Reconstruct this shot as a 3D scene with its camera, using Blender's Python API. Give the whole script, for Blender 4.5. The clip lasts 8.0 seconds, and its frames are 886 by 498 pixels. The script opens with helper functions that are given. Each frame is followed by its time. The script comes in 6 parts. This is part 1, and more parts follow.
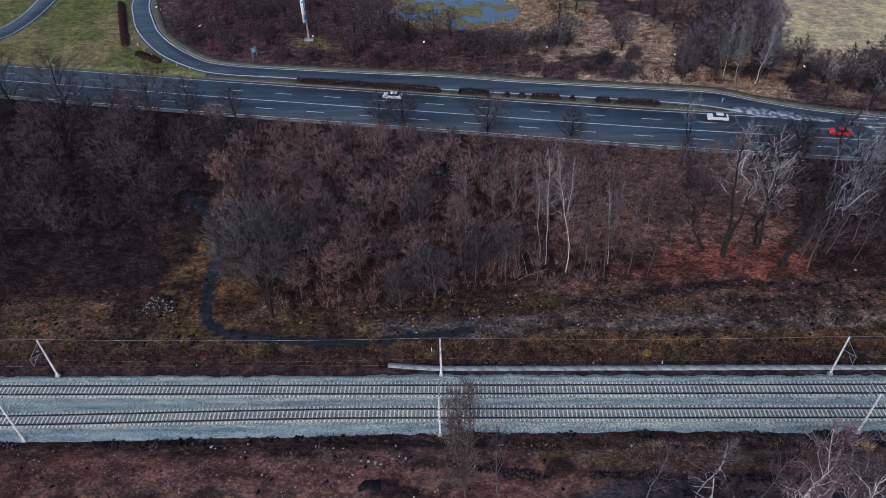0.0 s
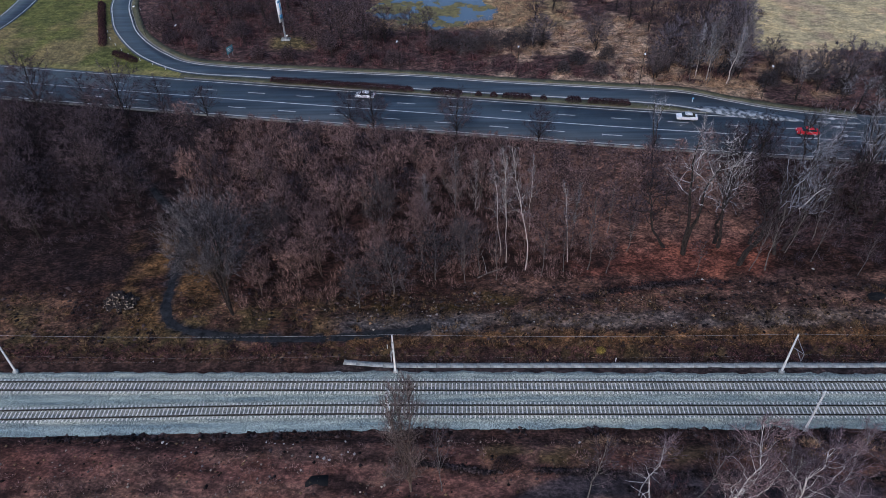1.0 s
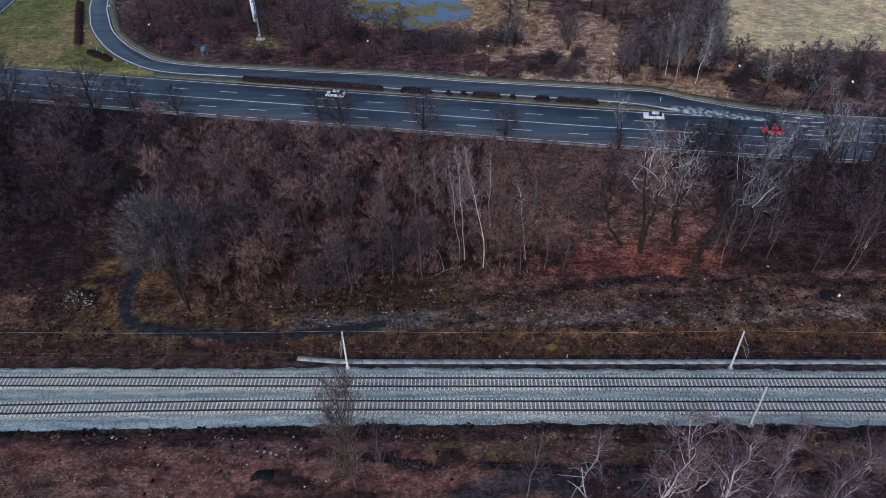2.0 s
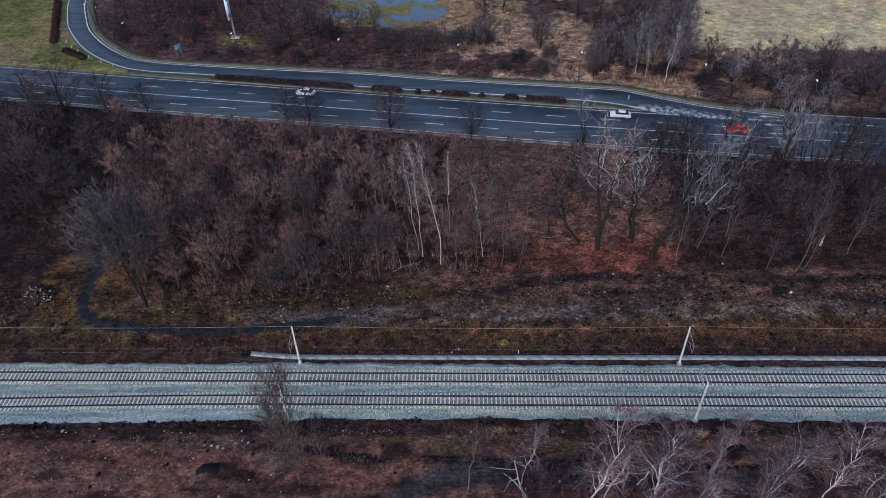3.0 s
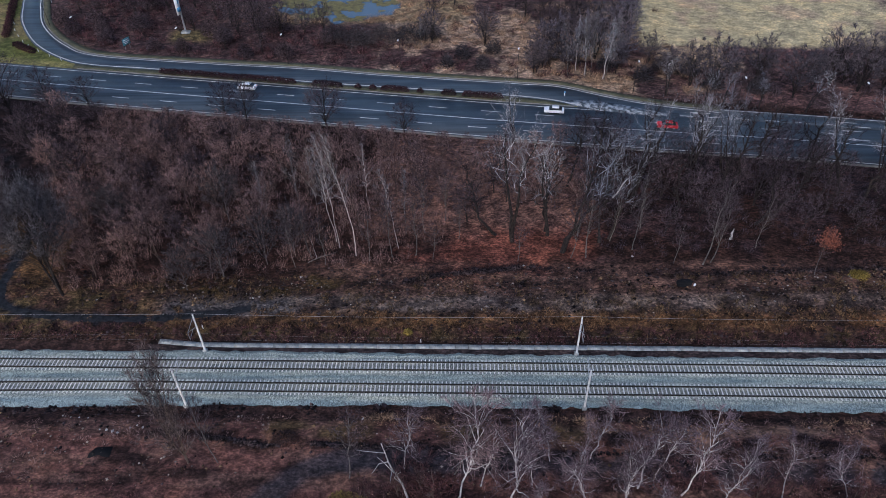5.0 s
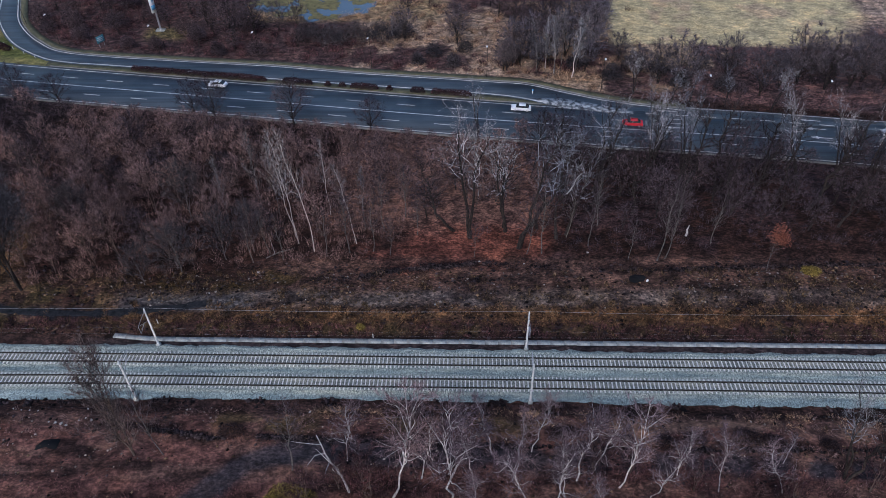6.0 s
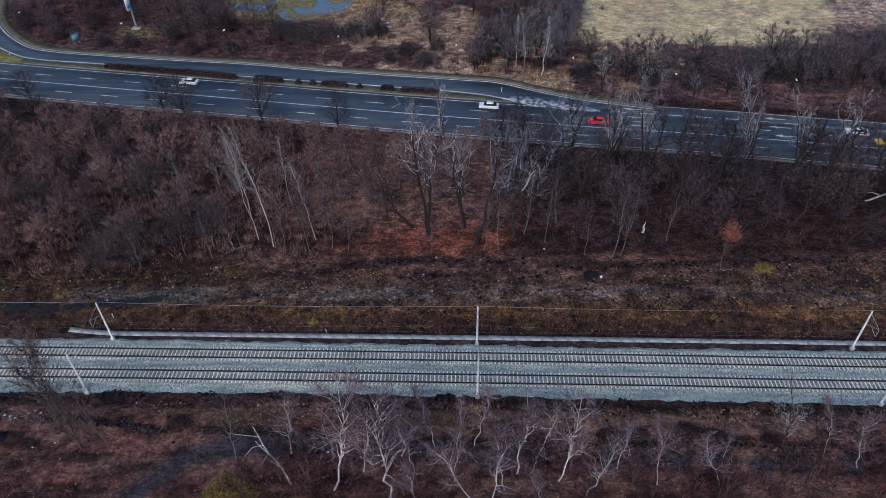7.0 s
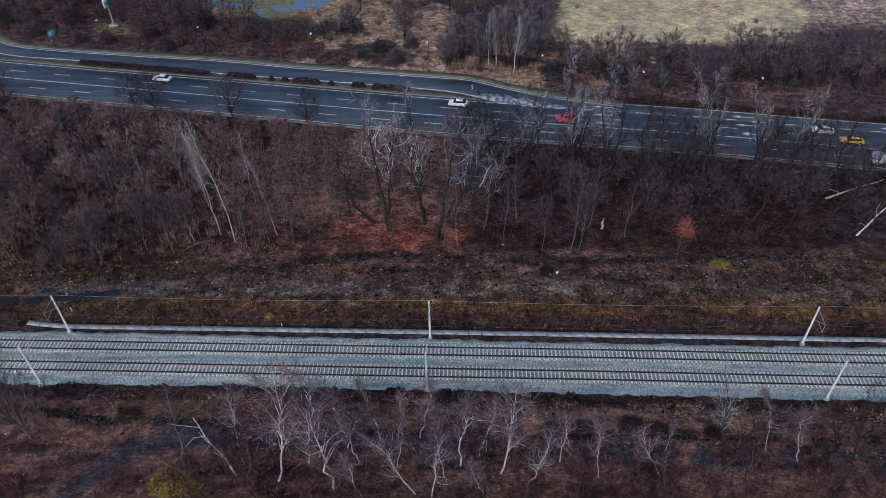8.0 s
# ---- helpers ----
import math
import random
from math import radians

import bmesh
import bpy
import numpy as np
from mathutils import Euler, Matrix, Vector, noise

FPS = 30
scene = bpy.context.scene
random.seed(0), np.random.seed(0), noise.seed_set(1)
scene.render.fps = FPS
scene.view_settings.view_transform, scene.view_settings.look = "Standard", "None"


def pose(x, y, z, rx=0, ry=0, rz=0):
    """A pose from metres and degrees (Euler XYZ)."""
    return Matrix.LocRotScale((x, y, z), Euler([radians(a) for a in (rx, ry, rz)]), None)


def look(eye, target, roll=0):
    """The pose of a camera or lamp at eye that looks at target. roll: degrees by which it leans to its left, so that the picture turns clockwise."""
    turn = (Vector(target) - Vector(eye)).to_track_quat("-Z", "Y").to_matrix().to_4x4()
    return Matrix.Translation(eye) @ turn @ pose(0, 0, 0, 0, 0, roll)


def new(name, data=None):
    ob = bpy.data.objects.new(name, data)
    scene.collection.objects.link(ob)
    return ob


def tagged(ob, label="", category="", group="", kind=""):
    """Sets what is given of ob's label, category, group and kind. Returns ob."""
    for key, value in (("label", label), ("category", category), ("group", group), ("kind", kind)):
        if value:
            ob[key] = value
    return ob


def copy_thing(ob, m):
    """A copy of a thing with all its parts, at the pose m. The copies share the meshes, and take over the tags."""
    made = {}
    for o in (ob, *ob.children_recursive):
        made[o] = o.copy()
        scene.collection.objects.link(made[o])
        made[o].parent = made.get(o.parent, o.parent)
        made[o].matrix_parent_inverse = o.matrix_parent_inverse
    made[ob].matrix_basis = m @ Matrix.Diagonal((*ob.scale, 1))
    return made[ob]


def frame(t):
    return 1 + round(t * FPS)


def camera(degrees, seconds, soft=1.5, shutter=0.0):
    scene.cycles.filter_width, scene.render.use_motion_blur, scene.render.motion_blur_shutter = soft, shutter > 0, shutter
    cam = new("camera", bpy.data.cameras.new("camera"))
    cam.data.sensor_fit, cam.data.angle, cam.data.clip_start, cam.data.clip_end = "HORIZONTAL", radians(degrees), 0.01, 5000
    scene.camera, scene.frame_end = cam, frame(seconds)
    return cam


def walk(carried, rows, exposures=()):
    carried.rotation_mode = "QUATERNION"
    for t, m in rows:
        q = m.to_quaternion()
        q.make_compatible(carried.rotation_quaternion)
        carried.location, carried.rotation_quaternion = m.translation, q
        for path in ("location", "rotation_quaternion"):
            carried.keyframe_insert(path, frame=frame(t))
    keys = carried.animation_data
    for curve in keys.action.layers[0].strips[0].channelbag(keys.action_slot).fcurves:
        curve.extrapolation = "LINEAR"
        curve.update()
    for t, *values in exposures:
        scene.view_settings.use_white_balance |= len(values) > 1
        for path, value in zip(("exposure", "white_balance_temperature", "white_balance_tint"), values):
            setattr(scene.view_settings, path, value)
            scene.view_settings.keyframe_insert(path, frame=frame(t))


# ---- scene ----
cam = camera(64.34, 8.0, soft=0.9)
PATH = [
    (0, (2.973, -65.372, 81.657), (2.9228, -63.8690, 80.3392), -1.66),
    (0.5, (6.407, -65.706, 81.591), (6.3538, -64.2019, 80.2736), -1.64),
    (1, (9.899, -66.065, 81.568), (9.8448, -64.5603, 80.2521), -1.65),
    (1.5, (13.469, -66.456, 81.571), (13.4143, -64.9503, 80.2557), -1.63),
    (3, (24.378, -67.663, 81.499), (24.3214, -66.1570, 80.1837), -1.55),
    (3.5, (28.079, -68.116, 81.473), (28.0231, -66.6101, 80.1575), -1.45),
    (4, (31.788, -68.565, 81.457), (31.7311, -67.0595, 80.1408), -1.42),
    (4.5, (35.531, -69.013, 81.417), (35.4726, -67.5085, 80.1006), -1.33),
    (6, (46.808, -70.336, 81.316), (46.7463, -68.8322, 79.9982), -1.22),
    (6.5, (50.577, -70.738, 81.216), (50.5142, -69.2337, 79.8995), -1.20),
    (7, (54.303, -71.159, 81.109), (54.2388, -69.6546, 79.7926), -1.13),
    (7.5, (57.971, -71.579, 81.034), (57.9058, -70.0749, 79.7171), -1.08),
    (8, (61.590, -72.022, 80.982), (61.5223, -70.5184, 79.6652), -1.02),
]
walk(cam, [(t, look(eye, target, roll)) for t, eye, target, roll in PATH], exposures=[(0.0, 1.15, 5480, 17), (8.0, 1.15, 5480, 17)])


# ---- world, sun and exposure ----
sky_world = bpy.data.worlds.new("overcast_sky")
sky_world.use_nodes = True
scene.world = sky_world
_wn = sky_world.node_tree.nodes
_sky = _wn.new("ShaderNodeTexSky")
_sky.sky_type, _sky.sun_disc = "NISHITA", False
_sky.sun_elevation, _sky.sun_rotation = radians(24), radians(200)
_sky.air_density, _sky.dust_density = 1.2, 2.5
_wn["Background"].inputs["Strength"].default_value = 0.075
sky_world.node_tree.links.new(_sky.outputs[0], _wn["Background"].inputs["Color"])
sun_data = bpy.data.lights.new("sun", "SUN")
sun_data.energy, sun_data.angle, sun_data.color = 0.6, radians(25), (1.0, 0.95, 0.9)
sun = new("sun", sun_data)
sun.matrix_world = look((0, -100, 120), (28, 0, 0))

# ---- materials ----


def nodes_of(name):
    m = bpy.data.materials.new(name)
    m.use_nodes = True
    nt = m.node_tree
    return m, nt, nt.nodes["Principled BSDF"]


def link(nt, a, b):
    nt.links.new(a, b)


def noise_node(nt, scale, detail=4.0, rough=0.6, space="Object"):
    tc = nt.nodes.new("ShaderNodeTexCoord")
    n = nt.nodes.new("ShaderNodeTexNoise")
    n.inputs["Scale"].default_value = scale
    n.inputs["Detail"].default_value = detail
    n.inputs["Roughness"].default_value = rough
    link(nt, tc.outputs[space], n.inputs["Vector"])
    return n


def ramp(nt, fac, stops):
    r = nt.nodes.new("ShaderNodeValToRGB")
    while len(r.color_ramp.elements) < len(stops):
        r.color_ramp.elements.new(0.5)
    for e, (p, c) in zip(r.color_ramp.elements, stops):
        e.position, e.color = p, (*c, 1)
    link(nt, fac, r.inputs[0])
    return r.outputs[0]


def mix(nt, a, b, fac, mode="MIX"):
    n = nt.nodes.new("ShaderNodeMix")
    n.data_type, n.blend_type = "RGBA", mode
    for sock, v in ((n.inputs[0], fac), (n.inputs[6], a), (n.inputs[7], b)):
        if isinstance(v, bpy.types.NodeSocket):
            link(nt, v, sock)
        elif isinstance(v, (int, float)):
            sock.default_value = v
        else:
            sock.default_value = (*v, 1)
    return n.outputs[2]


def bump(nt, bsdf, height, strength, distance):
    b = nt.nodes.new("ShaderNodeBump")
    b.inputs["Strength"].default_value, b.inputs["Distance"].default_value = strength, distance
    link(nt, height, b.inputs["Height"])
    link(nt, b.outputs[0], bsdf.inputs["Normal"])


def worn(name, dark, light, scale, fine, rough=0.8, metal=0.0, bump_h=0.02, spread=(0.3, 0.7), random=0.0, spec=0.3):
    """Two noises, broad stains and fine grain, between two colours."""
    m, nt, b = nodes_of(name)
    broad, grain = noise_node(nt, scale, 5), noise_node(nt, fine, 3)
    c = ramp(nt, broad.outputs[0], [(spread[0], dark), (spread[1], light)])
    g = ramp(nt, grain.outputs[0], [(0.3, (0.7, 0.7, 0.7)), (0.7, (1.25, 1.25, 1.25))])
    c = mix(nt, c, g, 1.0, "MULTIPLY")
    if random:
        info = nt.nodes.new("ShaderNodeObjectInfo")
        v = ramp(nt, info.outputs["Random"], [(0, (1 - random,) * 3), (1, (1 + random,) * 3)])
        c = mix(nt, c, v, 1.0, "MULTIPLY")
    link(nt, c, b.inputs["Base Color"])
    b.inputs["Roughness"].default_value, b.inputs["Metallic"].default_value = rough, metal
    b.inputs["Specular IOR Level"].default_value = spec
    bump(nt, b, grain.outputs[0], 0.6, bump_h)
    return m


def twigs(name, dark, light, patch=0.12, swing=0.25):
    """Thin bare wood: each twig has its own tone, and so has each plant."""
    m, nt, b = nodes_of(name)
    geo, info = nt.nodes.new("ShaderNodeNewGeometry"), nt.nodes.new("ShaderNodeObjectInfo")
    c = ramp(nt, geo.outputs["Random Per Island"], [(0, tuple(0.4 * v for v in dark)), (0.35, dark), (0.8, light), (1, tuple(1.7 * v for v in light))])
    v = ramp(nt, info.outputs["Random"], [(0, (0.7, 0.71, 0.77)), (0.35, (0.93, 0.88, 0.88)), (0.7, (1.1, 1.06, 1.08)), (1, (1.3, 1.18, 1.1))])
    n = noise_node(nt, patch, 2, space="Object")
    p = ramp(nt, n.outputs[0], [(0.36, (1 - swing, 1 - swing, 1.05 - swing)), (0.64, (1 + swing, 1 + 0.8 * swing, 1 + 0.5 * swing))])
    c = mix(nt, mix(nt, c, v, 1.0, "MULTIPLY"), p, 1.0, "MULTIPLY")
    link(nt, c, b.inputs["Base Color"])
    b.inputs["Roughness"].default_value = 0.9
    b.inputs["Specular IOR Level"].default_value = 0.1
    return m


def bark(name, dark, light, scale=1.2, stretch=0.35):
    m, nt, b = nodes_of(name)
    tc, mp = nt.nodes.new("ShaderNodeTexCoord"), nt.nodes.new("ShaderNodeMapping")
    mp.inputs["Scale"].default_value = (4, 4, stretch * 4)
    n = nt.nodes.new("ShaderNodeTexNoise")
    n.inputs["Scale"].default_value, n.inputs["Detail"].default_value = scale, 5
    link(nt, tc.outputs["Object"], mp.inputs[0])
    link(nt, mp.outputs[0], n.inputs["Vector"])
    c = ramp(nt, n.outputs[0], [(0.35, dark), (0.6, light)])
    info = nt.nodes.new("ShaderNodeObjectInfo")
    v = ramp(nt, info.outputs["Random"], [(0, (0.75, 0.75, 0.77)), (1, (1.2, 1.18, 1.15))])
    link(nt, mix(nt, c, v, 1.0, "MULTIPLY"), b.inputs["Base Color"])
    b.inputs["Roughness"].default_value = 0.85
    b.inputs["Specular IOR Level"].default_value = 0.2
    bump(nt, b, n.outputs[0], 0.7, 0.03)
    return m


def ground_material():
    m, nt, b = nodes_of("ground_cover")
    at = nt.nodes.new("ShaderNodeAttribute")
    at.attribute_name = "cover"
    broad, mid, fine = noise_node(nt, 0.16, 6, 0.65), noise_node(nt, 0.6, 9, 0.74), noise_node(nt, 2.6, 4, 0.7)
    tc, mp = nt.nodes.new("ShaderNodeTexCoord"), nt.nodes.new("ShaderNodeMapping")
    mp.inputs["Scale"].default_value = (0.75, 1.1, 1)
    link(nt, tc.outputs["Object"], mp.inputs[0])
    link(nt, mp.outputs[0], mid.inputs["Vector"])
    link(nt, mp.outputs[0], fine.inputs["Vector"])
    c = mix(nt, at.outputs["Color"], ramp(nt, broad.outputs[0], [(0.3, (0.6, 0.62, 0.68)), (0.5, (1, 1, 1)), (0.7, (1.4, 1.3, 1.15))]), 1.0, "MULTIPLY")
    soft = at.outputs["Alpha"]
    c = mix(nt, c, ramp(nt, mid.outputs[0], [(0.4, (0.32, 0.31, 0.33)), (0.49, (0.85, 0.85, 0.86)), (0.6, (1.8, 1.72, 1.64))]), soft, "MULTIPLY")
    c = mix(nt, c, ramp(nt, fine.outputs[0], [(0.4, (0.4, 0.4, 0.42)), (0.5, (0.85, 0.85, 0.85)), (0.56, (1.35, 1.32, 1.28)), (0.64, (1.9, 1.82, 1.75))]), soft, "MULTIPLY")
    link(nt, c, b.inputs["Base Color"])
    b.inputs["Roughness"].default_value = 0.95
    b.inputs["Specular IOR Level"].default_value = 0.1
    bump(nt, b, mid.outputs[0], 0.8, 0.25)
    return m


def ballast_material():
    m, nt, b = nodes_of("ballast_stone")
    tc = nt.nodes.new("ShaderNodeTexCoord")
    v = nt.nodes.new("ShaderNodeTexVoronoi")
    v.inputs["Scale"].default_value = 11.0
    link(nt, tc.outputs["Object"], v.inputs["Vector"])
    hsv = nt.nodes.new("ShaderNodeRGBToBW")
    link(nt, v.outputs["Color"], hsv.inputs[0])
    c = ramp(nt, hsv.outputs[0], [(0.2, (0.08, 0.088, 0.076)), (0.5, (0.208, 0.222, 0.19)), (0.8, (0.43, 0.442, 0.375))])
    mp = nt.nodes.new("ShaderNodeMapping")
    mp.inputs["Scale"].default_value = (0.12, 1.6, 1)
    n = nt.nodes.new("ShaderNodeTexNoise")
    n.inputs["Scale"].default_value, n.inputs["Detail"].default_value = 1.0, 6
    link(nt, tc.outputs["Object"], mp.inputs[0])
    link(nt, mp.outputs[0], n.inputs["Vector"])
    c = mix(nt, c, ramp(nt, n.outputs[0], [(0.35, (0.62, 0.7, 0.76)), (0.65, (1.25, 1.25, 1.2))]), 1.0, "MULTIPLY")
    at = nt.nodes.new("ShaderNodeAttribute")
    at.attribute_name = "bed_tint"
    c = mix(nt, c, at.outputs["Color"], 1.0, "MULTIPLY")
    link(nt, c, b.inputs["Base Color"])
    b.inputs["Roughness"].default_value = 0.9
    bump(nt, b, v.outputs["Distance"], 0.7, 0.06)
    return m


def asphalt_material():
    m, nt, b = nodes_of("asphalt")
    tc, mp = nt.nodes.new("ShaderNodeTexCoord"), nt.nodes.new("ShaderNodeMapping")
    mp.inputs["Rotation"].default_value = (0, 0, radians(9))
    mp.inputs["Scale"].default_value = (0.03, 0.9, 1)
    n = nt.nodes.new("ShaderNodeTexNoise")
    n.inputs["Scale"].default_value, n.inputs["Detail"].default_value = 1.0, 5
    link(nt, tc.outputs["Object"], mp.inputs[0])
    link(nt, mp.outputs[0], n.inputs["Vector"])
    patch, grain = noise_node(nt, 0.12, 4), noise_node(nt, 12, 3)
    c = ramp(nt, n.outputs[0], [(0.3, (0.014, 0.023, 0.032)), (0.7, (0.056, 0.077, 0.097))])
    c = mix(nt, c, ramp(nt, patch.outputs[0], [(0.35, (0.75, 0.78, 0.8)), (0.65, (1.25, 1.22, 1.2))]), 1.0, "MULTIPLY")
    c = mix(nt, c, ramp(nt, grain.outputs[0], [(0.3, (0.75,) * 3), (0.7, (1.25,) * 3)]), 1.0, "MULTIPLY")
    link(nt, c, b.inputs["Base Color"])
    link(nt, ramp(nt, patch.outputs[0], [(0.35, (0.42,) * 3), (0.65, (0.62,) * 3)]), b.inputs["Roughness"])
    bump(nt, b, grain.outputs[0], 0.3, 0.01)
    return m


def plain(name, colour, rough=0.5, metal=0.0, spec=0.5):
    m, nt, b = nodes_of(name)
    n = noise_node(nt, 3.0, 4)
    c = mix(nt, colour, ramp(nt, n.outputs[0], [(0.3, (0.85,) * 3), (0.7, (1.1,) * 3)]), 1.0, "MULTIPLY")
    link(nt, c, b.inputs["Base Color"])
    b.inputs["Roughness"].default_value, b.inputs["Metallic"].default_value = rough, metal
    b.inputs["Specular IOR Level"].default_value = spec
    return m


M_GROUND, M_BALLAST, M_ASPHALT = ground_material(), ballast_material(), asphalt_material()
M_PAINT = worn("road_paint", (0.4, 0.4, 0.39), (0.75, 0.75, 0.73), 0.5, 8, 0.7)
M_SLEEPER = worn("sleeper_concrete", (0.55, 0.54, 0.51), (0.82, 0.8, 0.76), 0.8, 9, 0.85, random=0.12)
M_RAIL = worn("rail_steel", (0.009, 0.007, 0.006), (0.022, 0.016, 0.013), 1.5, 20, 0.7, 0.2)
M_RAILHEAD = worn("rail_head", (0.02, 0.016, 0.014), (0.05, 0.042, 0.038), 1.5, 20, 0.6, 0.2)
M_CONCRETE = worn("weathered_concrete", (0.19, 0.2, 0.19), (0.46, 0.47, 0.44), 0.9, 5, 0.9, random=0.14, bump_h=0.001)
M_MAST = worn("mast_concrete", (0.58, 0.58, 0.57), (0.78, 0.78, 0.76), 0.8, 8, 0.7)
M_STEEL = worn("galvanised_steel", (0.35, 0.36, 0.38), (0.55, 0.56, 0.58), 2, 15, 0.45, 0.6)
M_WIRE = plain("wire_metal", (0.42, 0.42, 0.44), 0.4, 0.7)
M_KERB = worn("kerb_stone", (0.14, 0.14, 0.125), (0.26, 0.25, 0.225), 0.5, 7, 0.9)
M_VERGE = worn("verge_grass", (0.045, 0.046, 0.027), (0.125, 0.118, 0.066), 0.4, 3, 0.95)
M_T_BROWN = twigs("brown_twigs", (0.05, 0.031, 0.029), (0.262, 0.186, 0.173))
M_T_PURPLE = twigs("purple_grey_twigs", (0.02, 0.0155, 0.018), (0.125, 0.099, 0.108))
M_T_DARK = twigs("dark_twigs", (0.013, 0.0095, 0.0105), (0.068, 0.05, 0.052))
M_T_BIRCH = twigs("birch_twigs", (0.075, 0.073, 0.076), (0.3, 0.295, 0.3))
M_T_BLUE = twigs("blue_grey_twigs", (0.042, 0.04, 0.046), (0.225, 0.21, 0.24))
M_T_EAST = twigs("brown_grey_twigs", (0.022, 0.017, 0.02), (0.145, 0.118, 0.134))
M_T_DOME = twigs("slate_grey_twigs", (0.022, 0.02, 0.0215), (0.11, 0.102, 0.108))
M_T_NEAR = twigs("pinkish_twigs", (0.055, 0.04, 0.047), (0.27, 0.21, 0.225))
M_T_RUSSET = twigs("russet_grass", (0.05, 0.033, 0.019), (0.19, 0.128, 0.072), 0.6, 0.6)
M_T_GREY = twigs("grey_twigs", (0.06, 0.059, 0.058), (0.3, 0.295, 0.292))
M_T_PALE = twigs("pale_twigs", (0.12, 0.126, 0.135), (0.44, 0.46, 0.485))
M_T_ROW = twigs("hedgerow_twigs", (0.03, 0.027, 0.03), (0.165, 0.148, 0.162))
M_T_ROUND = twigs("ash_grey_twigs", (0.028, 0.027, 0.029), (0.19, 0.183, 0.19))
M_T_MAROON = twigs("maroon_bramble", (0.032, 0.0165, 0.0195), (0.135, 0.072, 0.077), 0.35, 0.6)
M_T_POPLAR = twigs("poplar_twigs", (0.045, 0.037, 0.034), (0.19, 0.155, 0.142))
M_T_STRAW = twigs("dry_straw", (0.14, 0.095, 0.06), (0.46, 0.33, 0.22), 0.4, 0.55)
M_T_OCHRE = twigs("ochre_grass", (0.045, 0.034, 0.018), (0.195, 0.138, 0.07), 0.6, 0.6)
M_T_RUST = twigs("rust_leaves", (0.24, 0.085, 0.052), (0.45, 0.19, 0.125))
M_T_YELLOW = twigs("yellow_green_leaves", (0.11, 0.09, 0.024), (0.36, 0.29, 0.075))
M_T_HEDGE = twigs("hedge_twigs", (0.02, 0.0125, 0.0145), (0.072, 0.037, 0.04))
M_B_DARK = bark("dark_bark", (0.01, 0.008, 0.008), (0.038, 0.031, 0.029))
M_B_BROWN = bark("brown_bark", (0.05, 0.035, 0.03), (0.13, 0.095, 0.08))
M_B_GREY = bark("grey_bark", (0.045, 0.04, 0.039), (0.15, 0.142, 0.135))
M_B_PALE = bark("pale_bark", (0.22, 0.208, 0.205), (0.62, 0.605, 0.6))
M_B_BIRCH = bark("birch_bark", (0.16, 0.13, 0.12), (0.66, 0.61, 0.58), 2.0, 1.2)
M_WHITE = plain("white_paint", (0.75, 0.76, 0.78), 0.35)
M_TEAL = plain("teal_sheet", (0.05, 0.2, 0.24), 0.5)
M_BLUE = plain("blue_panel", (0.1, 0.3, 0.5), 0.4)
M_GLASS = plain("car_glass", (0.02, 0.025, 0.03), 0.08)
M_TYRE = plain("tyre_rubber", (0.02, 0.02, 0.02), 0.9)
M_RED = plain("red_car_paint", (0.6, 0.03, 0.04), 0.25)
M_YELLOW = plain("yellow_car_paint", (0.75, 0.45, 0.04), 0.3)
M_BLACK = plain("black_sheet", (0.009, 0.009, 0.01), 0.85, spec=0.15)
M_LAMP = plain("lamp_head", (0.85, 0.86, 0.88), 0.3)
M_LOG_END = worn("log_end", (0.1, 0.08, 0.068), (0.3, 0.25, 0.21), 2, 10, 0.9, random=0.3)

# ---- mesh helpers ----


class Geo:
    """Collects vertices and faces for one mesh."""

    def __init__(self):
        self.v, self.f, self.n = [], [], 0

    def add(self, v, f):
        v = np.asarray(v, float).reshape(-1, 3)
        self.v.append(v)
        self.f.append(np.asarray(f, int) + self.n)
        self.n += len(v)

    def mesh(self, name):
        me = bpy.data.meshes.new(name)
        v = np.concatenate(self.v)
        loops = np.concatenate([f.ravel() for f in self.f])
        sizes = np.concatenate([np.full(len(f), f.shape[1]) for f in self.f])
        me.vertices.add(len(v))
        me.vertices.foreach_set("co", v.astype(np.float32).ravel())
        me.loops.add(len(loops))
        me.loops.foreach_set("vertex_index", loops.astype(np.int32))
        me.polygons.add(len(sizes))
        me.polygons.foreach_set("loop_start", np.concatenate(([0], np.cumsum(sizes)[:-1])).astype(np.int32))
        me.update(calc_edges=True)
        return me


def axes_of(d):
    d = d / np.maximum(np.linalg.norm(d, axis=1, keepdims=True), 1e-9)
    ref = np.where(np.abs(d[:, 2:3]) > 0.8, [[1.0, 0, 0]], [[0, 0, 1.0]])
    a = np.cross(d, ref)
    a /= np.linalg.norm(a, axis=1, keepdims=True)
    return a, np.cross(d, a)


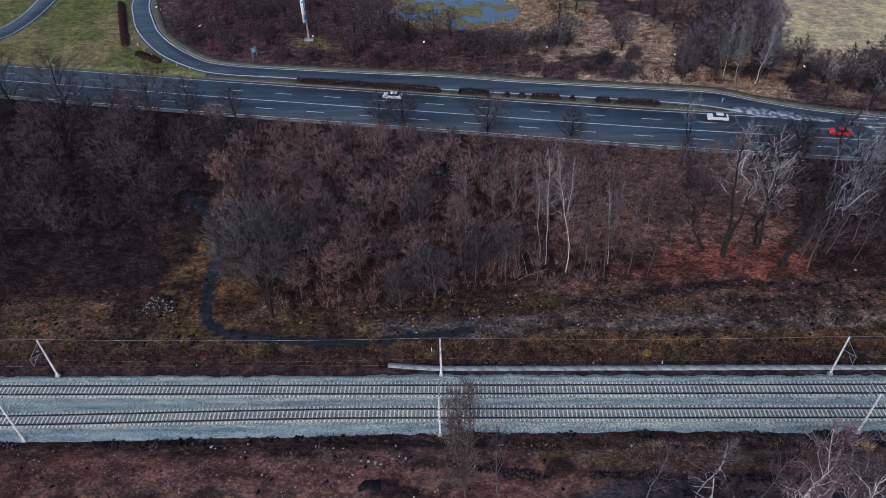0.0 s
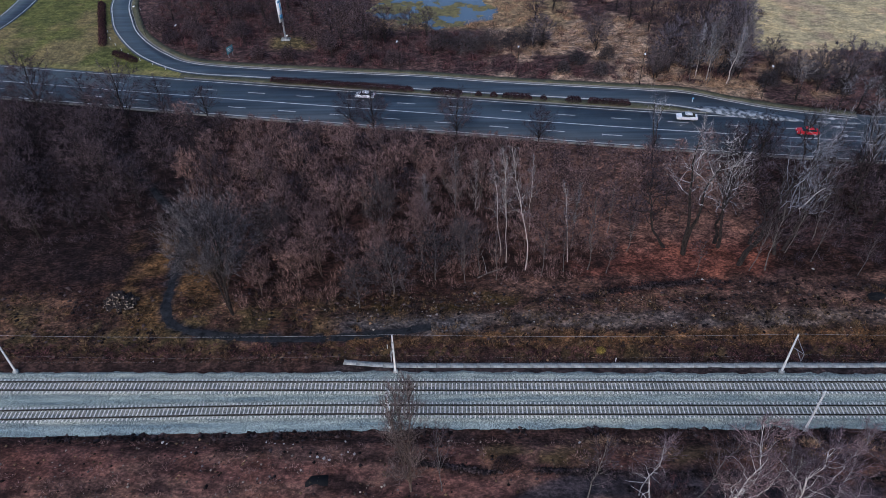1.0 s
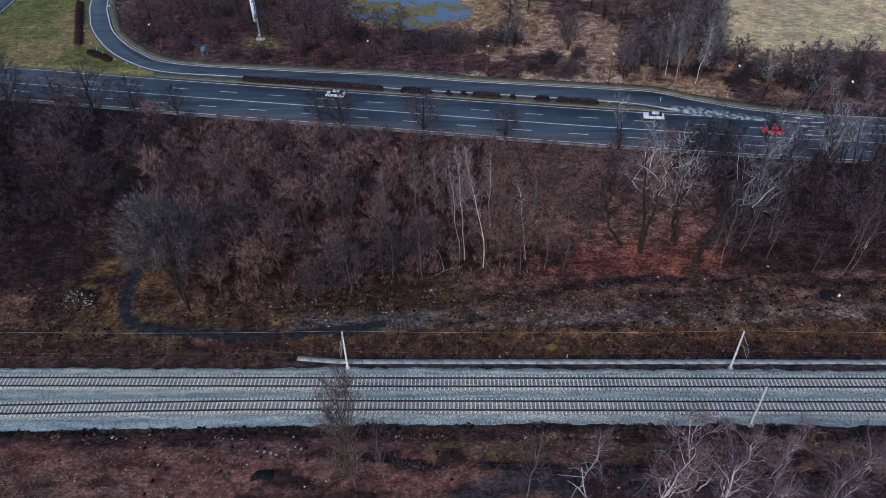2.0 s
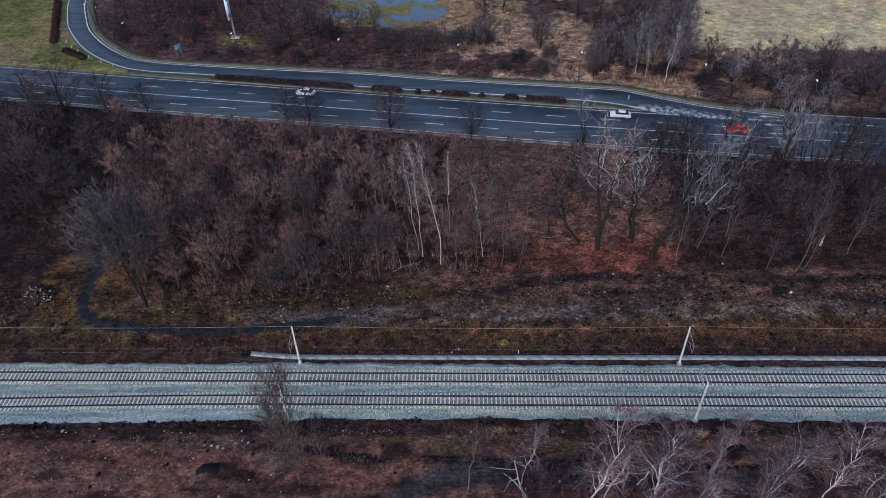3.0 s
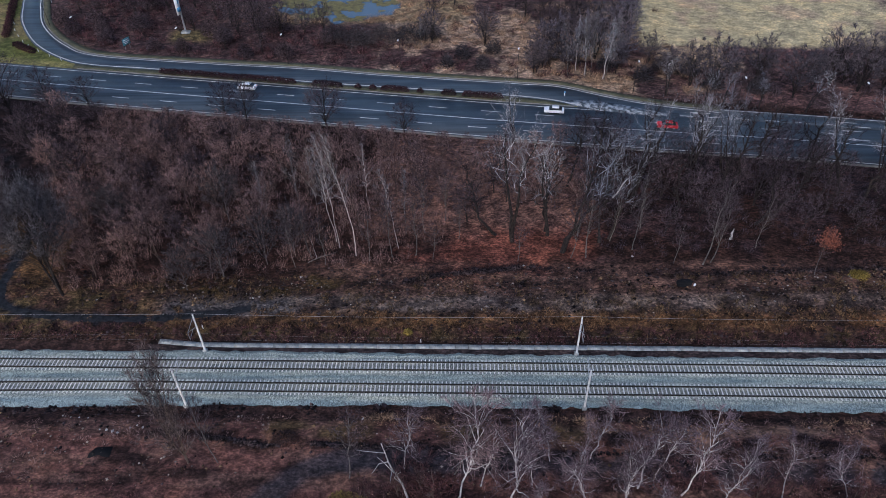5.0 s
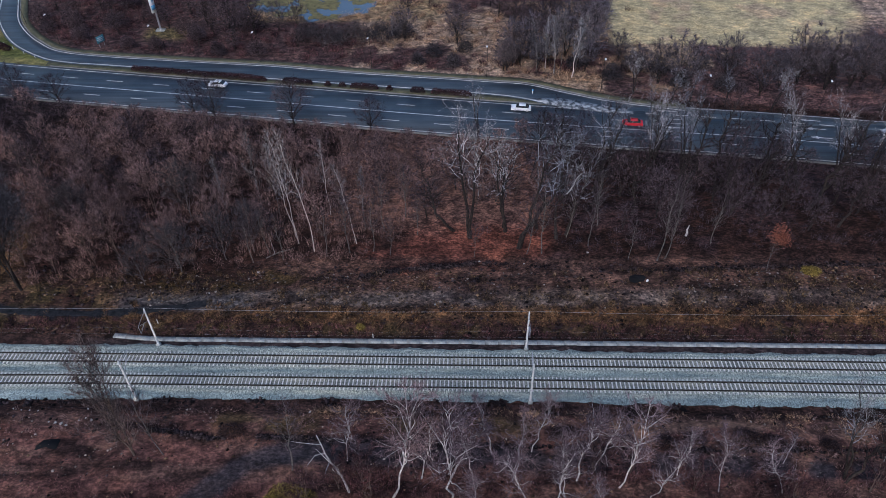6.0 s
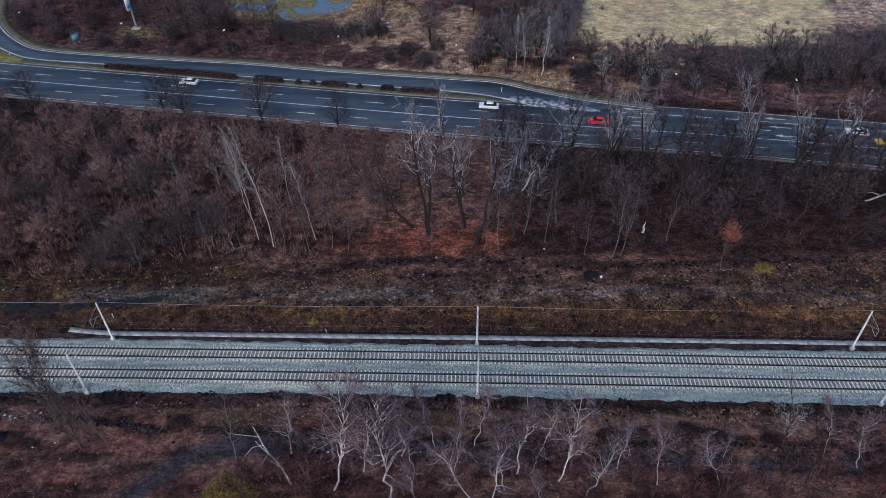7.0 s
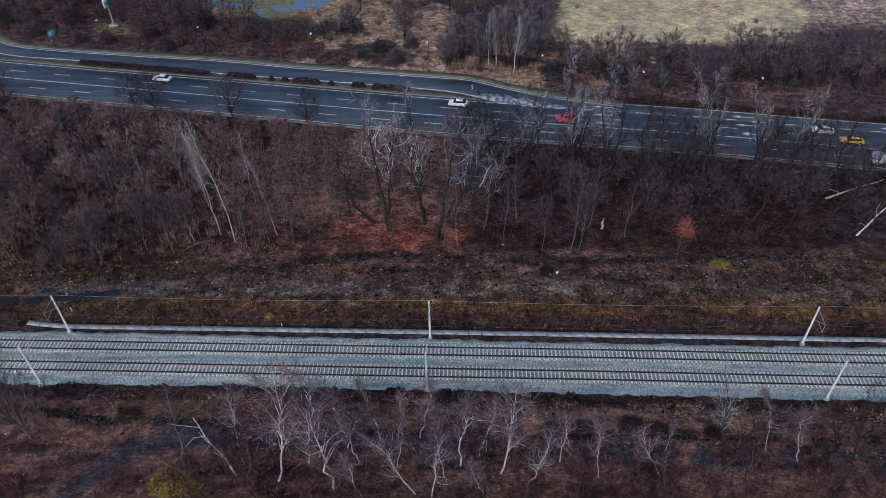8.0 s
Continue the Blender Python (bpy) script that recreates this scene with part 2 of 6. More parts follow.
def tubes(geo, p, q, r0, r1, sides=4):
    """Open tapered tubes from points p to points q."""
    p, q = np.asarray(p, float).reshape(-1, 3), np.asarray(q, float).reshape(-1, 3)
    n = len(p)
    a, b = axes_of(q - p)
    r0, r1 = np.broadcast_to(r0, n), np.broadcast_to(r1, n)
    ang = np.arange(sides) * 2 * np.pi / sides
    ring = a[:, None] * np.cos(ang)[None, :, None] + b[:, None] * np.sin(ang)[None, :, None]
    v = np.concatenate([p[:, None] + ring * r0[:, None, None], q[:, None] + ring * r1[:, None, None]], axis=1)
    k = np.arange(sides)
    f = np.stack([k, (k + 1) % sides, sides + (k + 1) % sides, sides + k], axis=1)
    geo.add(v, (f[None] + (np.arange(n) * 2 * sides)[:, None, None]).reshape(-1, 4))


def pipe(geo, p, r, sides=6):
    """One closed-up tapered tube along a line of points."""
    p, r = np.asarray(p, float), np.asarray(r, float)
    n = len(p)
    a, c = axes_of(np.gradient(p, axis=0))
    ang = np.arange(sides) * 2 * np.pi / sides
    v = p[:, None] + (a[:, None] * np.cos(ang)[None, :, None] + c[:, None] * np.sin(ang)[None, :, None]) * r[:, None, None]
    k = np.arange(sides)
    f = np.stack([k, (k + 1) % sides, sides + (k + 1) % sides, sides + k], axis=1)
    geo.add(v, (f[None] + (np.arange(n - 1) * sides)[:, None, None]).reshape(-1, 4))


def spikes(geo, p, q, r):
    """Three-sided pointed twigs or blades from points p to points q."""
    n = len(p)
    a, b = axes_of(q - p)
    r = np.broadcast_to(r, n)[:, None]
    v = np.stack([p + a * r, p + (-0.5 * a + 0.87 * b) * r, p + (-0.5 * a - 0.87 * b) * r, q], axis=1)
    f = np.array([[0, 1, 3], [1, 2, 3], [2, 0, 3]])
    geo.add(v, (f[None] + (np.arange(n) * 4)[:, None, None]).reshape(-1, 3))


def box(geo, c, s, taper=1.0, yaw=0.0):
    """A box of size s on the point c (middle of its foot); taper narrows its top."""
    x, y, z = s[0] / 2, s[1] / 2, s[2]
    v = np.array([(-x, -y, 0), (x, -y, 0), (x, y, 0), (-x, y, 0)] + [(-x * taper, -y * taper, z), (x * taper, -y * taper, z), (x * taper, y * taper, z), (-x * taper, y * taper, z)])
    cs, sn = math.cos(yaw), math.sin(yaw)
    v = v @ np.array([[cs, sn, 0], [-sn, cs, 0], [0, 0, 1]]) + np.asarray(c, float)
    geo.add(v, [(0, 3, 2, 1), (4, 5, 6, 7), (0, 1, 5, 4), (1, 2, 6, 5), (2, 3, 7, 6), (3, 0, 4, 7)])


def rounded(geo, c, s, r=0.05, seg=2):
    """A bevelled box as a bmesh, added to the collection."""
    bm = bmesh.new()
    bmesh.ops.create_cube(bm, size=1)
    bmesh.ops.scale(bm, vec=s, verts=bm.verts)
    bmesh.ops.bevel(bm, geom=bm.edges[:], offset=r, segments=seg, affect="EDGES")
    bmesh.ops.triangulate(bm, faces=bm.faces[:])
    bm.verts.ensure_lookup_table()
    v = np.array([tuple(w.co) for w in bm.verts]) + np.array([c[0], c[1], c[2] + s[2] / 2])
    geo.add(v, [[w.index for w in f.verts] for f in bm.faces])
    bm.free()


def part(name, geo, material, parent=None, label=""):
    me = geo.mesh(name) if isinstance(geo, Geo) else geo
    if not me.materials:
        me.materials.append(material)
    ob = new(name, me)
    if parent:
        ob.parent = parent
    return tagged(ob, label)


def thing(name, label, category, group="", kind="", at=None):
    ob = new(name)
    ob.empty_display_size = 0.3
    if at is not None:
        ob.matrix_basis = at
    return tagged(ob, label, category, group, kind)


def smooth_mesh(me):
    me.polygons.foreach_set("use_smooth", np.ones(len(me.polygons), bool))
    return me


def step(v, a, b):
    """Smooth step of v from a to b."""
    u = np.clip((np.asarray(v, float) - a) / (b - a), 0, 1)
    return u * u * (3 - 2 * u)


_table = np.random.RandomState(7).rand(256, 256)


def vnoise(x, y):
    x, y = np.asarray(x, float), np.asarray(y, float)
    i, j = np.floor(x).astype(int), np.floor(y).astype(int)
    u, w = x - i, y - j
    u, w = u * u * (3 - 2 * u), w * w * (3 - 2 * w)
    g = lambda a, b: _table[a % 256, b % 256]
    return (g(i, j) * (1 - u) + g(i + 1, j) * u) * (1 - w) + (g(i, j + 1) * (1 - u) + g(i + 1, j + 1) * u) * w


def fbm(x, y, scale, octaves=4):
    out, amp, tot = 0.0, 1.0, 0.0
    for k in range(octaves):
        out = out + amp * vnoise(x / scale * 2 ** k + 17 * k, y / scale * 2 ** k + 31 * k)
        tot, amp = tot + amp, amp * 0.55
    return out / tot


def curve_at(points, x):
    """Smooth curve y(x) through points."""
    px, py = np.array([p[0] for p in points], float), np.array([p[1] for p in points], float)
    m = np.gradient(py, px)
    x = np.asarray(x, float)
    k = np.clip(np.searchsorted(px, x) - 1, 0, len(px) - 2)
    h = px[k + 1] - px[k]
    u = (x - px[k]) / h
    inside = (2 * u**3 - 3 * u**2 + 1) * py[k] + (u**3 - 2 * u**2 + u) * h * m[k] + (-2 * u**3 + 3 * u**2) * py[k + 1] + (u**3 - u**2) * h * m[k + 1]
    return np.where(x < px[0], py[0] + m[0] * (x - px[0]), np.where(x > px[-1], py[-1] + m[-1] * (x - px[-1]), inside))


def spline(points, n=12):
    """Catmull-Rom line through plan points."""
    p = np.array(points, float)
    e = np.vstack([2 * p[0] - p[1], p, 2 * p[-1] - p[-2]])
    out = []
    for i in range(1, len(e) - 2):
        for u in np.linspace(0, 1, n, endpoint=False):
            a, b, c, d = e[i - 1], e[i], e[i + 1], e[i + 2]
            out.append(0.5 * (2 * b + (c - a) * u + (2 * a - 5 * b + 4 * c - d) * u * u + (3 * b - a - 3 * c + d) * u**3))
    return np.array(out + [e[-2]])


def offset_line(line, d):
    """The plan line moved d to its left."""
    t = np.gradient(line, axis=0)
    t /= np.linalg.norm(t, axis=1, keepdims=True)
    return line + d * np.stack([-t[:, 1], t[:, 0]], axis=1)


def resample(line, n):
    s = np.concatenate(([0], np.cumsum(np.linalg.norm(np.diff(line, axis=0), axis=1))))
    u = np.linspace(0, s[-1], n)
    return np.stack([np.interp(u, s, line[:, 0]), np.interp(u, s, line[:, 1])], axis=1)


def slab_between(geo, left, right, top, bottom):
    """A strip of given thickness between two plan lines of equal length."""
    n = len(left)
    col = lambda l, z: np.column_stack([l, np.full(n, z)])
    v = np.stack([col(left, bottom), col(left, top), col(right, top), col(right, bottom)], axis=1).reshape(-1, 3)
    k = np.arange(n - 1) * 4
    f = [np.stack([k + a, k + a + 1, k + a + 5, k + a + 4], axis=1) for a in range(3)]
    geo.add(v, np.concatenate(f))
    geo.add(v[[0, 1, 2, 3, -4, -3, -2, -1]], [(0, 1, 2, 3), (7, 6, 5, 4)])


# ---- plan ----
ROAD_MID = [(-420, 150), (-209.8, 108.5), (-115.8, 93.4), (-51.5, 82.4), (-0.8, 74.3), (47, 66.7), (82.3, 61.9), (112.3, 58.2), (128.6, 55.6), (192.8, 46.2), (420, 20)]
ROAD_X = np.arange(-420, 421, 5.0)
RAMP_OUT = [(-99, 199.8), (-98, 171.9), (-95.3, 143.5), (-90.7, 129.6), (-85.3, 118.8), (-75.4, 106), (-64.1, 97.4), (-55.2, 94.1), (-38.1, 91.6), (1.3, 84.8), (34.2, 80.2), (56.3, 76.6), (68.5, 72.2), (82.1, 69.9)]
RAMP_IN = [(-93.8, 199.6), (-92.8, 171.7), (-90.3, 143.3), (-84.1, 127), (-78, 116.4), (-68, 105.8), (-56.4, 99.1), (-26.9, 94.5), (-1, 91.4), (19.4, 87.8), (50.8, 83.5), (61.3, 81.9), (70.8, 77.6), (81.1, 73.5), (96.1, 69.7)]


def mid(x):
    return curve_at(ROAD_MID, x)


def near_track_y(x):
    return -6.93 - 1.28 * step(-np.asarray(x, float), 5, 75) - 0.15 * step(x, 80, 115)


def far_track_y(x):
    return -2.85 - 0.15 * step(x, 80, 115)


def near_ballast_edge(x):
    return curve_at([(-420, -12.4), (-120, -12.3), (-56, -11.5), (-29, -10.65), (0, -9.9), (30, -9.45), (68, -9.65), (110, -9.95), (460, -10)], x)


def ground_z(x, y):
    x, y = np.asarray(x, float), np.asarray(y, float)
    rise = np.clip(0.021 * (x - 8), 0, 2.3) * step(y, 3.3, 12.4) * (1 - step(y, 28.5, 47.5))
    field = 1.6 * step(x, 69, 90) * step(y, 87, 102)
    near = 0.55 * (1 - step(y, -15, -11.5))
    bank = 3.0 * step(x, -12, -8)
    trench = -0.55 * step(y, -12.2, -10.9) * (1 - step(y, -0.6 + bank * 0.95, 1.2 + bank))
    calm = np.minimum(step(np.abs(y - mid(x)), 9, 13), 1 - 0.85 * step(y, 52, 59))
    rough = (fbm(x, y, 9) - 0.5) * 0.9 * calm + (fbm(x + 50, y, 2.2, 3) - 0.5) * 0.28 * calm
    rough = rough * np.where((y < 2.4) & (y > -12), 0.25, 1.0)
    px, py = (x - 1.5) / 19.5, (y - 134.2) / 14.5
    pond = -0.9 * (1 - step(px * px + py * py + 1.3 * (fbm(x, y, 6) - 0.5), 0.7, 1.0))
    return -0.12 + rise + field + near + trench + rough + pond


def wood_edge(x):
    return np.interp(x, [-200, -75, -52, -47, -36, -31, -20, 0, 30, 36, 58, 62, 130, 200], [23, 23, 30, 38.5, 39.5, 13.4, 12.4, 16.7, 20, 25.6, 25.6, 19.8, 22.5, 22.5])


# ---- ground: one sheet to the horizon ----
def blend(base, colour, weight):
    return base * (1 - weight[..., None]) + np.array(colour) * weight[..., None]


def cover(x, y):
    """Base colour of what covers the ground, with the wood's shade put into it."""
    jx, jy = x + 5 * (fbm(x, y, 6) - 0.5), y + 5 * (fbm(x + 90, y + 40, 6) - 0.5)
    n1, n2 = fbm(x + 11, y, 5), fbm(x, y + 77, 14)
    # shade between the trees is put into this dark base tone
    c = np.zeros(x.shape + (3,)) + np.array((0.058, 0.036, 0.031))
    inside = lambda a, b, d, e, s=2.0: step(jx, a - s, a + s) * (1 - step(jx, b - s, b + s)) * step(jy, d - s, e * 0 + d + s) * (1 - step(jy, e - s, e + s))
    # wood floor with thicket shade put into its colour, darker to the west, warmer leaf litter in the clearing
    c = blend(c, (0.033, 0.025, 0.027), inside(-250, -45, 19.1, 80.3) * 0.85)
    glade = 1.15 - np.hypot((x - 46.2 - 0.45 * (y - 22)) / 13.8, (y - 22.8) / 9) + 1.5 * (fbm(x + 5, y + 5, 4) - 0.5)
    c = blend(c, (0.265, 0.117, 0.083), step(glade, 0.0, 0.55) * (0.65 + 0.35 * step(n1, 0.3, 0.6)))
    c = blend(c, (0.33, 0.215, 0.17), inside(22, 64, 27.7, 58.6, 4) * 0.8)
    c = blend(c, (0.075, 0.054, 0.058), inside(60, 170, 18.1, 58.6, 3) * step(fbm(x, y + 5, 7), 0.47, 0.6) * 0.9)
    # eastern floor a tenth darker
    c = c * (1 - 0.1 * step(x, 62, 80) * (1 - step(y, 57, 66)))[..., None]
    # verge between wood and railway: ochre grass and grey gravel
    streak = fbm(x * 0.3 + 7, y * 1.2, 2.2)
    wy = y + 1.6 * (fbm(x + 33, y, 5) - 0.5)
    band = lambda lo, hi, s=0.8: step(wy, lo - s, lo + s) * (1 - step(wy, hi - s, hi + s))
    dim = 1 - 0.35 * step(x, 62, 100)
    east = step(x, -18, -4)
    c = blend(c, (0.075, 0.05, 0.042), band(1.4, 5.2) * 0.8)
    c = blend(c, (0.15, 0.125, 0.06), band(2.4, 5.3) * step(fbm(x, y + 9, 2.5), 0.5, 0.62) * 0.7 * east)
    for k in range(3):
        tone = ((0.31, 0.19, 0.085), (0.215, 0.2, 0.18), (0.2, 0.135, 0.105))[k]
        zone = (band(5.2, 8), band(8, 11.7), band(11.7, 19.1, 1.4) * step(x, 5, 22))[k]
        c = blend(c, tuple(v for v in tone), zone * (0.45 + 0.55 * step(streak, 0.36, 0.58)) * east * dim)
    c = blend(c, (0.06, 0.045, 0.04), band(4.8, 15.3) * step(fbm(x * 0.35 + 60, y, 2.0), 0.55, 0.64) * 0.8)
    c = blend(c, (0.115, 0.092, 0.032), inside(-8, 22, 12.4, 16, 1.2) * step(fbm(x, y + 3, 3), 0.42, 0.56) * 0.75)
    c = blend(c, (0.1, 0.068, 0.052), band(1.9, 13.4) * (1 - east) * step(streak, 0.4, 0.6) * 0.8)
    c = blend(c, (0.25, 0.165, 0.11), band(4.8, 16.2, 2) * (1 - east) * step(fbm(x + 70, y, 4.5), 0.48, 0.6) * 0.8)
    c = blend(c, (0.15, 0.13, 0.06), band(3.8, 13.4, 2) * (1 - east) * step(fbm(x + 20, y + 50, 4), 0.53, 0.62) * 0.8)
    c = blend(c, (0.19, 0.125, 0.055), inside(-50, -31, 8.6, 31.5, 2) * step(n1, 0.36, 0.55) * 0.85)
    grit = 1.0 - np.hypot((x - 3) / 15, (y - 9.0) / 2.5) + 1.3 * (fbm(x + 17, y, 3) - 0.5)
    c = blend(c, (0.16, 0.17, 0.175), step(grit, 0.1, 0.5) * 0.85)
    # the coal-dark footpath
    path = np.minimum.reduce([np.hypot(x - p[0], y - p[1]) for p in FOOTPATH[::3]]) + 1.2 * (fbm(x, y, 2.5) - 0.5)
    c = blend(c, (0.042, 0.045, 0.054), 1 - step(path, 1.0, 1.5))
    # ditches beside the ballast
    c = blend(c, (0.075, 0.065, 0.066), step(y, -0.6, 0.2) * (1 - step(y, 1.6, 2.0)) * (0.25 + 0.75 * step(x, -12, -7)))
    c = blend(c, (0.036, 0.026, 0.025), step(y, 1.7, 2.0) * (1 - step(y, 2.4, 3.4)) * (0.25 + 0.75 * step(x, -12, -7)))
    c = blend(c, (0.075, 0.05, 0.045), step(jy, -12.8, -11.8) * (1 - step(y, -10, -9)) * step(fbm(x, y, 3.5), 0.42, 0.52))
    # near side: brown earth, a dark track
    near = 1 - step(y, -13.5, -12)
    c = blend(c, (0.19, 0.108, 0.092), near)
    c = blend(c, (0.2, 0.135, 0.11), near * step(fbm(x * 0.22, y, 2.4), 0.46, 0.62) * 0.85)
    c = blend(c, (0.035, 0.024, 0.025), near * step(fbm(x * 0.16 + 40, y, 1.5), 0.57, 0.64) * 0.85)
    c = blend(c, (0.11, 0.045, 0.035), near * (1 - step(x, -62, -35)) * step(n1, 0.35, 0.6) * 0.8)
    c = blend(c, (0.19, 0.15, 0.07), near * inside(5, 60, -15.5, -10, 1.5) * step(n1, 0.45, 0.62) * 0.7)
    c = blend(c, (0.36, 0.255, 0.185), near * inside(55, 100, -15.6, -10, 1.2) * step(fbm(x * 0.3 + 12, y, 2.5), 0.4, 0.55) * 0.75)
    track = np.minimum.reduce([np.hypot(x - p[0], (y - p[1]) * 1.0) for p in DARK_TRACK[::2]]) + 2.6 * (fbm(x * 0.12, y, 1.6) - 0.5)
    c = blend(c, (0.062, 0.065, 0.08), near * (1 - step(track, 1.3, 2.3)) * 0.9)
    # ragged dark line along scarp and ditch, in colour only, without relief
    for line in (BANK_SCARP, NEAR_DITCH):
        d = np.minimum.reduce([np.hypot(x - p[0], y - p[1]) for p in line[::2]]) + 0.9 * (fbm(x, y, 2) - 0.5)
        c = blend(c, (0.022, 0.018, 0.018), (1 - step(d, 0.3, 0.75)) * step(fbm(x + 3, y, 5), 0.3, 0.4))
    c = c * np.array((0.565, 0.49, 0.47))
    # beyond the road: maroon scrub, tan reeds, lawn, field
    far = step(y, mid(x) + 13.2, mid(x) + 17)
    c = blend(c, (0.072, 0.045, 0.042), far)
    c = blend(c, (0.12, 0.068, 0.062), far * step(x, 84, 98))
    reeds = far * inside(18, 84, 86.9, 165.4, 3) * step(fbm(x, y, 10), 0.32, 0.48)
    c = blend(c, (0.37, 0.27, 0.19), reeds)
    c = blend(c, (0.34, 0.25, 0.165), far * inside(62, 97, 79, 93, 3) * step(fbm(x + 8, y, 5), 0.4, 0.54) * 0.85)
    c = blend(c, (0.05, 0.036, 0.037), far * step(x, 92, 100) * step(fbm(x * 0.6, y + 21, 6), 0.42, 0.58) * 0.75)
    c = blend(c, (0.26, 0.19, 0.1), far * inside(-14, 40, 119.1, 165.4, 3) * 0.8)
    c = blend(c, (0.13, 0.105, 0.042), far * inside(-41, -29, 107.3, 115.3, 2) * 0.8)
    lawn = step(y, mid(x) + 6.6, mid(x) + 8) * (1 - step(x, np.interp(y, [93, 118, 143, 210], [-42, -81.5, -92.7, -97]) - 3, np.interp(y, [93, 118, 143, 210], [-42, -81.5, -92.7, -97])))
    c = blend(c, (0.105, 0.112, 0.034), lawn)
    c = blend(c, (0.2, 0.155, 0.075), lawn * step(n2, 0.45, 0.62) * 0.8)
    fx = np.interp(y, [94.5, 101, 110.5, 140, 380], [198, 84.5, 84.4, 89.6, 126])
    fe = np.interp(y, [93, 104, 115, 136, 370], [147, 147, 154, 156, 214])
    field = step(jx * 0.15 + x * 0.85, fx - 1.5, fx + 1.5) * (1 - step(x, fe - 3, fe + 3)) * step(y, 97 + 0 * x, 101.5 + 0 * x)
    across, down = x * 0.5 - y * 0.87, y * 0.5 + x * 0.87
    rows = fbm(across * 0.04, down, 2.6, 3)
    fieldc = np.array((0.45, 0.372, 0.205)) * (0.62 + 0.55 * rows + 0.24 * n2)[..., None]
    fieldc = fieldc + (np.array((0.36, 0.25, 0.17)) - fieldc) * (step(fbm(x + 40, y, 12), 0.54, 0.66) * 0.6)[..., None]
    c = c * (1 - field[..., None]) + fieldc * field[..., None]
    c = blend(c, (0.36, 0.27, 0.2), (1 - field) * step(x, 140, 160) * step(y, 105, 117) * (0.6 + 0.4 * step(n1, 0.4, 0.55)))
    c = blend(c, (0.4, 0.3, 0.19), (1 - field) * inside(86, 112, 91, 101, 2) * step(fbm(x + 2, y, 6), 0.36, 0.5) * 0.8)
    # grass between ramp and main road
    c = blend(c, (0.2, 0.18, 0.07), step(y, mid(x) + 6.6, mid(x) + 7.5) * (1 - step(y, mid(x) + 10.4, mid(x) + 12.2)) * (1 - step(x, 72, 76)))
    return np.concatenate([c, (0.9 - 0.45 * field - 0.4 * lawn - 0.2 * near)[..., None]], axis=-1)


FOOTPATH = spline([(-61.7, 57.7), (-53.4, 48.1), (-47.2, 40.8), (-42.3, 35.6), (-40.1, 28.5), (-39.3, 19.7), (-38, 12.2), (-34.5, 8.5), (-27.3, 6.9), (-15.8, 6.3), (-3.7, 7.2), (5, 8.8)], 10)
DARK_TRACK = spline([(6, -38), (12.5, -27), (16, -23), (19.5, -20.4), (25.9, -18.9), (31.9, -18.5), (41.8, -18.6), (60, -19.2), (82, -19.7), (109.4, -20.7), (138.4, -22.5)], 10)
BANK_SCARP = spline([(26, 14), (34, 16), (38.2, 16.6), (43.6, 17.5), (49.4, 18), (55.8, 17.2), (71.6, 16), (85.2, 16.2), (101.7, 16.8), (122.9, 16.6)], 14)
NEAR_DITCH = spline([(4, -15.4), (8.4, -15.9), (12.8, -16.7), (19.3, -16.6), (23, -16.7), (27.7, -16.9), (41.6, -17.2), (53.6, -17.5), (73.6, -17.6), (81.8, -17.7), (91.8, -17.5), (116, -17.1)], 14)

gx = np.concatenate([[-2600, -1500, -800, -450, -300, -220, -170], np.arange(-135, 180.1, 0.75), [210, 260, 340, 500, 900, 1600, 2700]])
gy = np.concatenate([[-2500, -1400, -700, -350, -220, -160], np.arange(-130, -46.5, 1.5), np.arange(-46, 160.1, 0.75), [180, 210, 260, 340, 480, 800, 1500, 2900]])
GX, GY = np.meshgrid(gx, gy)
GZ = ground_z(GX, GY)
_far = np.maximum(step(np.abs(GX - 20), 170, 400), step(np.abs(GY - 55), 110, 300))
GZ = GZ * (1 - _far)
_g = Geo()
_i = np.arange(len(gy) - 1)[:, None] * len(gx) + np.arange(len(gx) - 1)[None]
_g.add(np.stack([GX, GY, GZ], axis=-1), np.stack([_i, _i + 1, _i + len(gx) + 1, _i + len(gx)], axis=-1).reshape(-1, 4))
ground_mesh = smooth_mesh(_g.mesh("ground"))
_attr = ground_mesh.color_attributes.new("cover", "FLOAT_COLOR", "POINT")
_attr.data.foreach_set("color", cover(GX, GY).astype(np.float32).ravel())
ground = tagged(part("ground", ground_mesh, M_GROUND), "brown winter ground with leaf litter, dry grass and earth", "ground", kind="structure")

# ---- footpath of dark cinders ----
_pl = FOOTPATH[(FOOTPATH[:, 1] < 46)]
_pl = resample(_pl, 150)
_pw = 0.75 + 0.7 * (fbm(np.arange(150) * 1.0, np.zeros(150), 6) - 0.4)
_g = Geo()
_rows = []
for _k, _s in enumerate(np.linspace(-1, 1, 7)):
    _o = offset_line(_pl, (_s * _pw + 0.25 * (fbm(np.arange(150) * 1.0, np.full(150, 9.0 * _k), 2) - 0.5))[:, None])
    _rows.append(np.column_stack([_o, ground_z(_o[:, 0], _o[:, 1]) + (0.05 if abs(_s) < 0.9 else -0.04)]))
_i = np.arange(149)[:, None] * 7 + np.arange(6)[None]
_g.add(np.stack(_rows, axis=1), np.stack([_i, _i + 1, _i + 8, _i + 7], axis=-1).reshape(-1, 4))
M_CINDER = worn("black_cinders", (0.006, 0.007, 0.009), (0.034, 0.035, 0.039), 0.8, 3, 0.95, bump_h=0.08, spec=0.1)
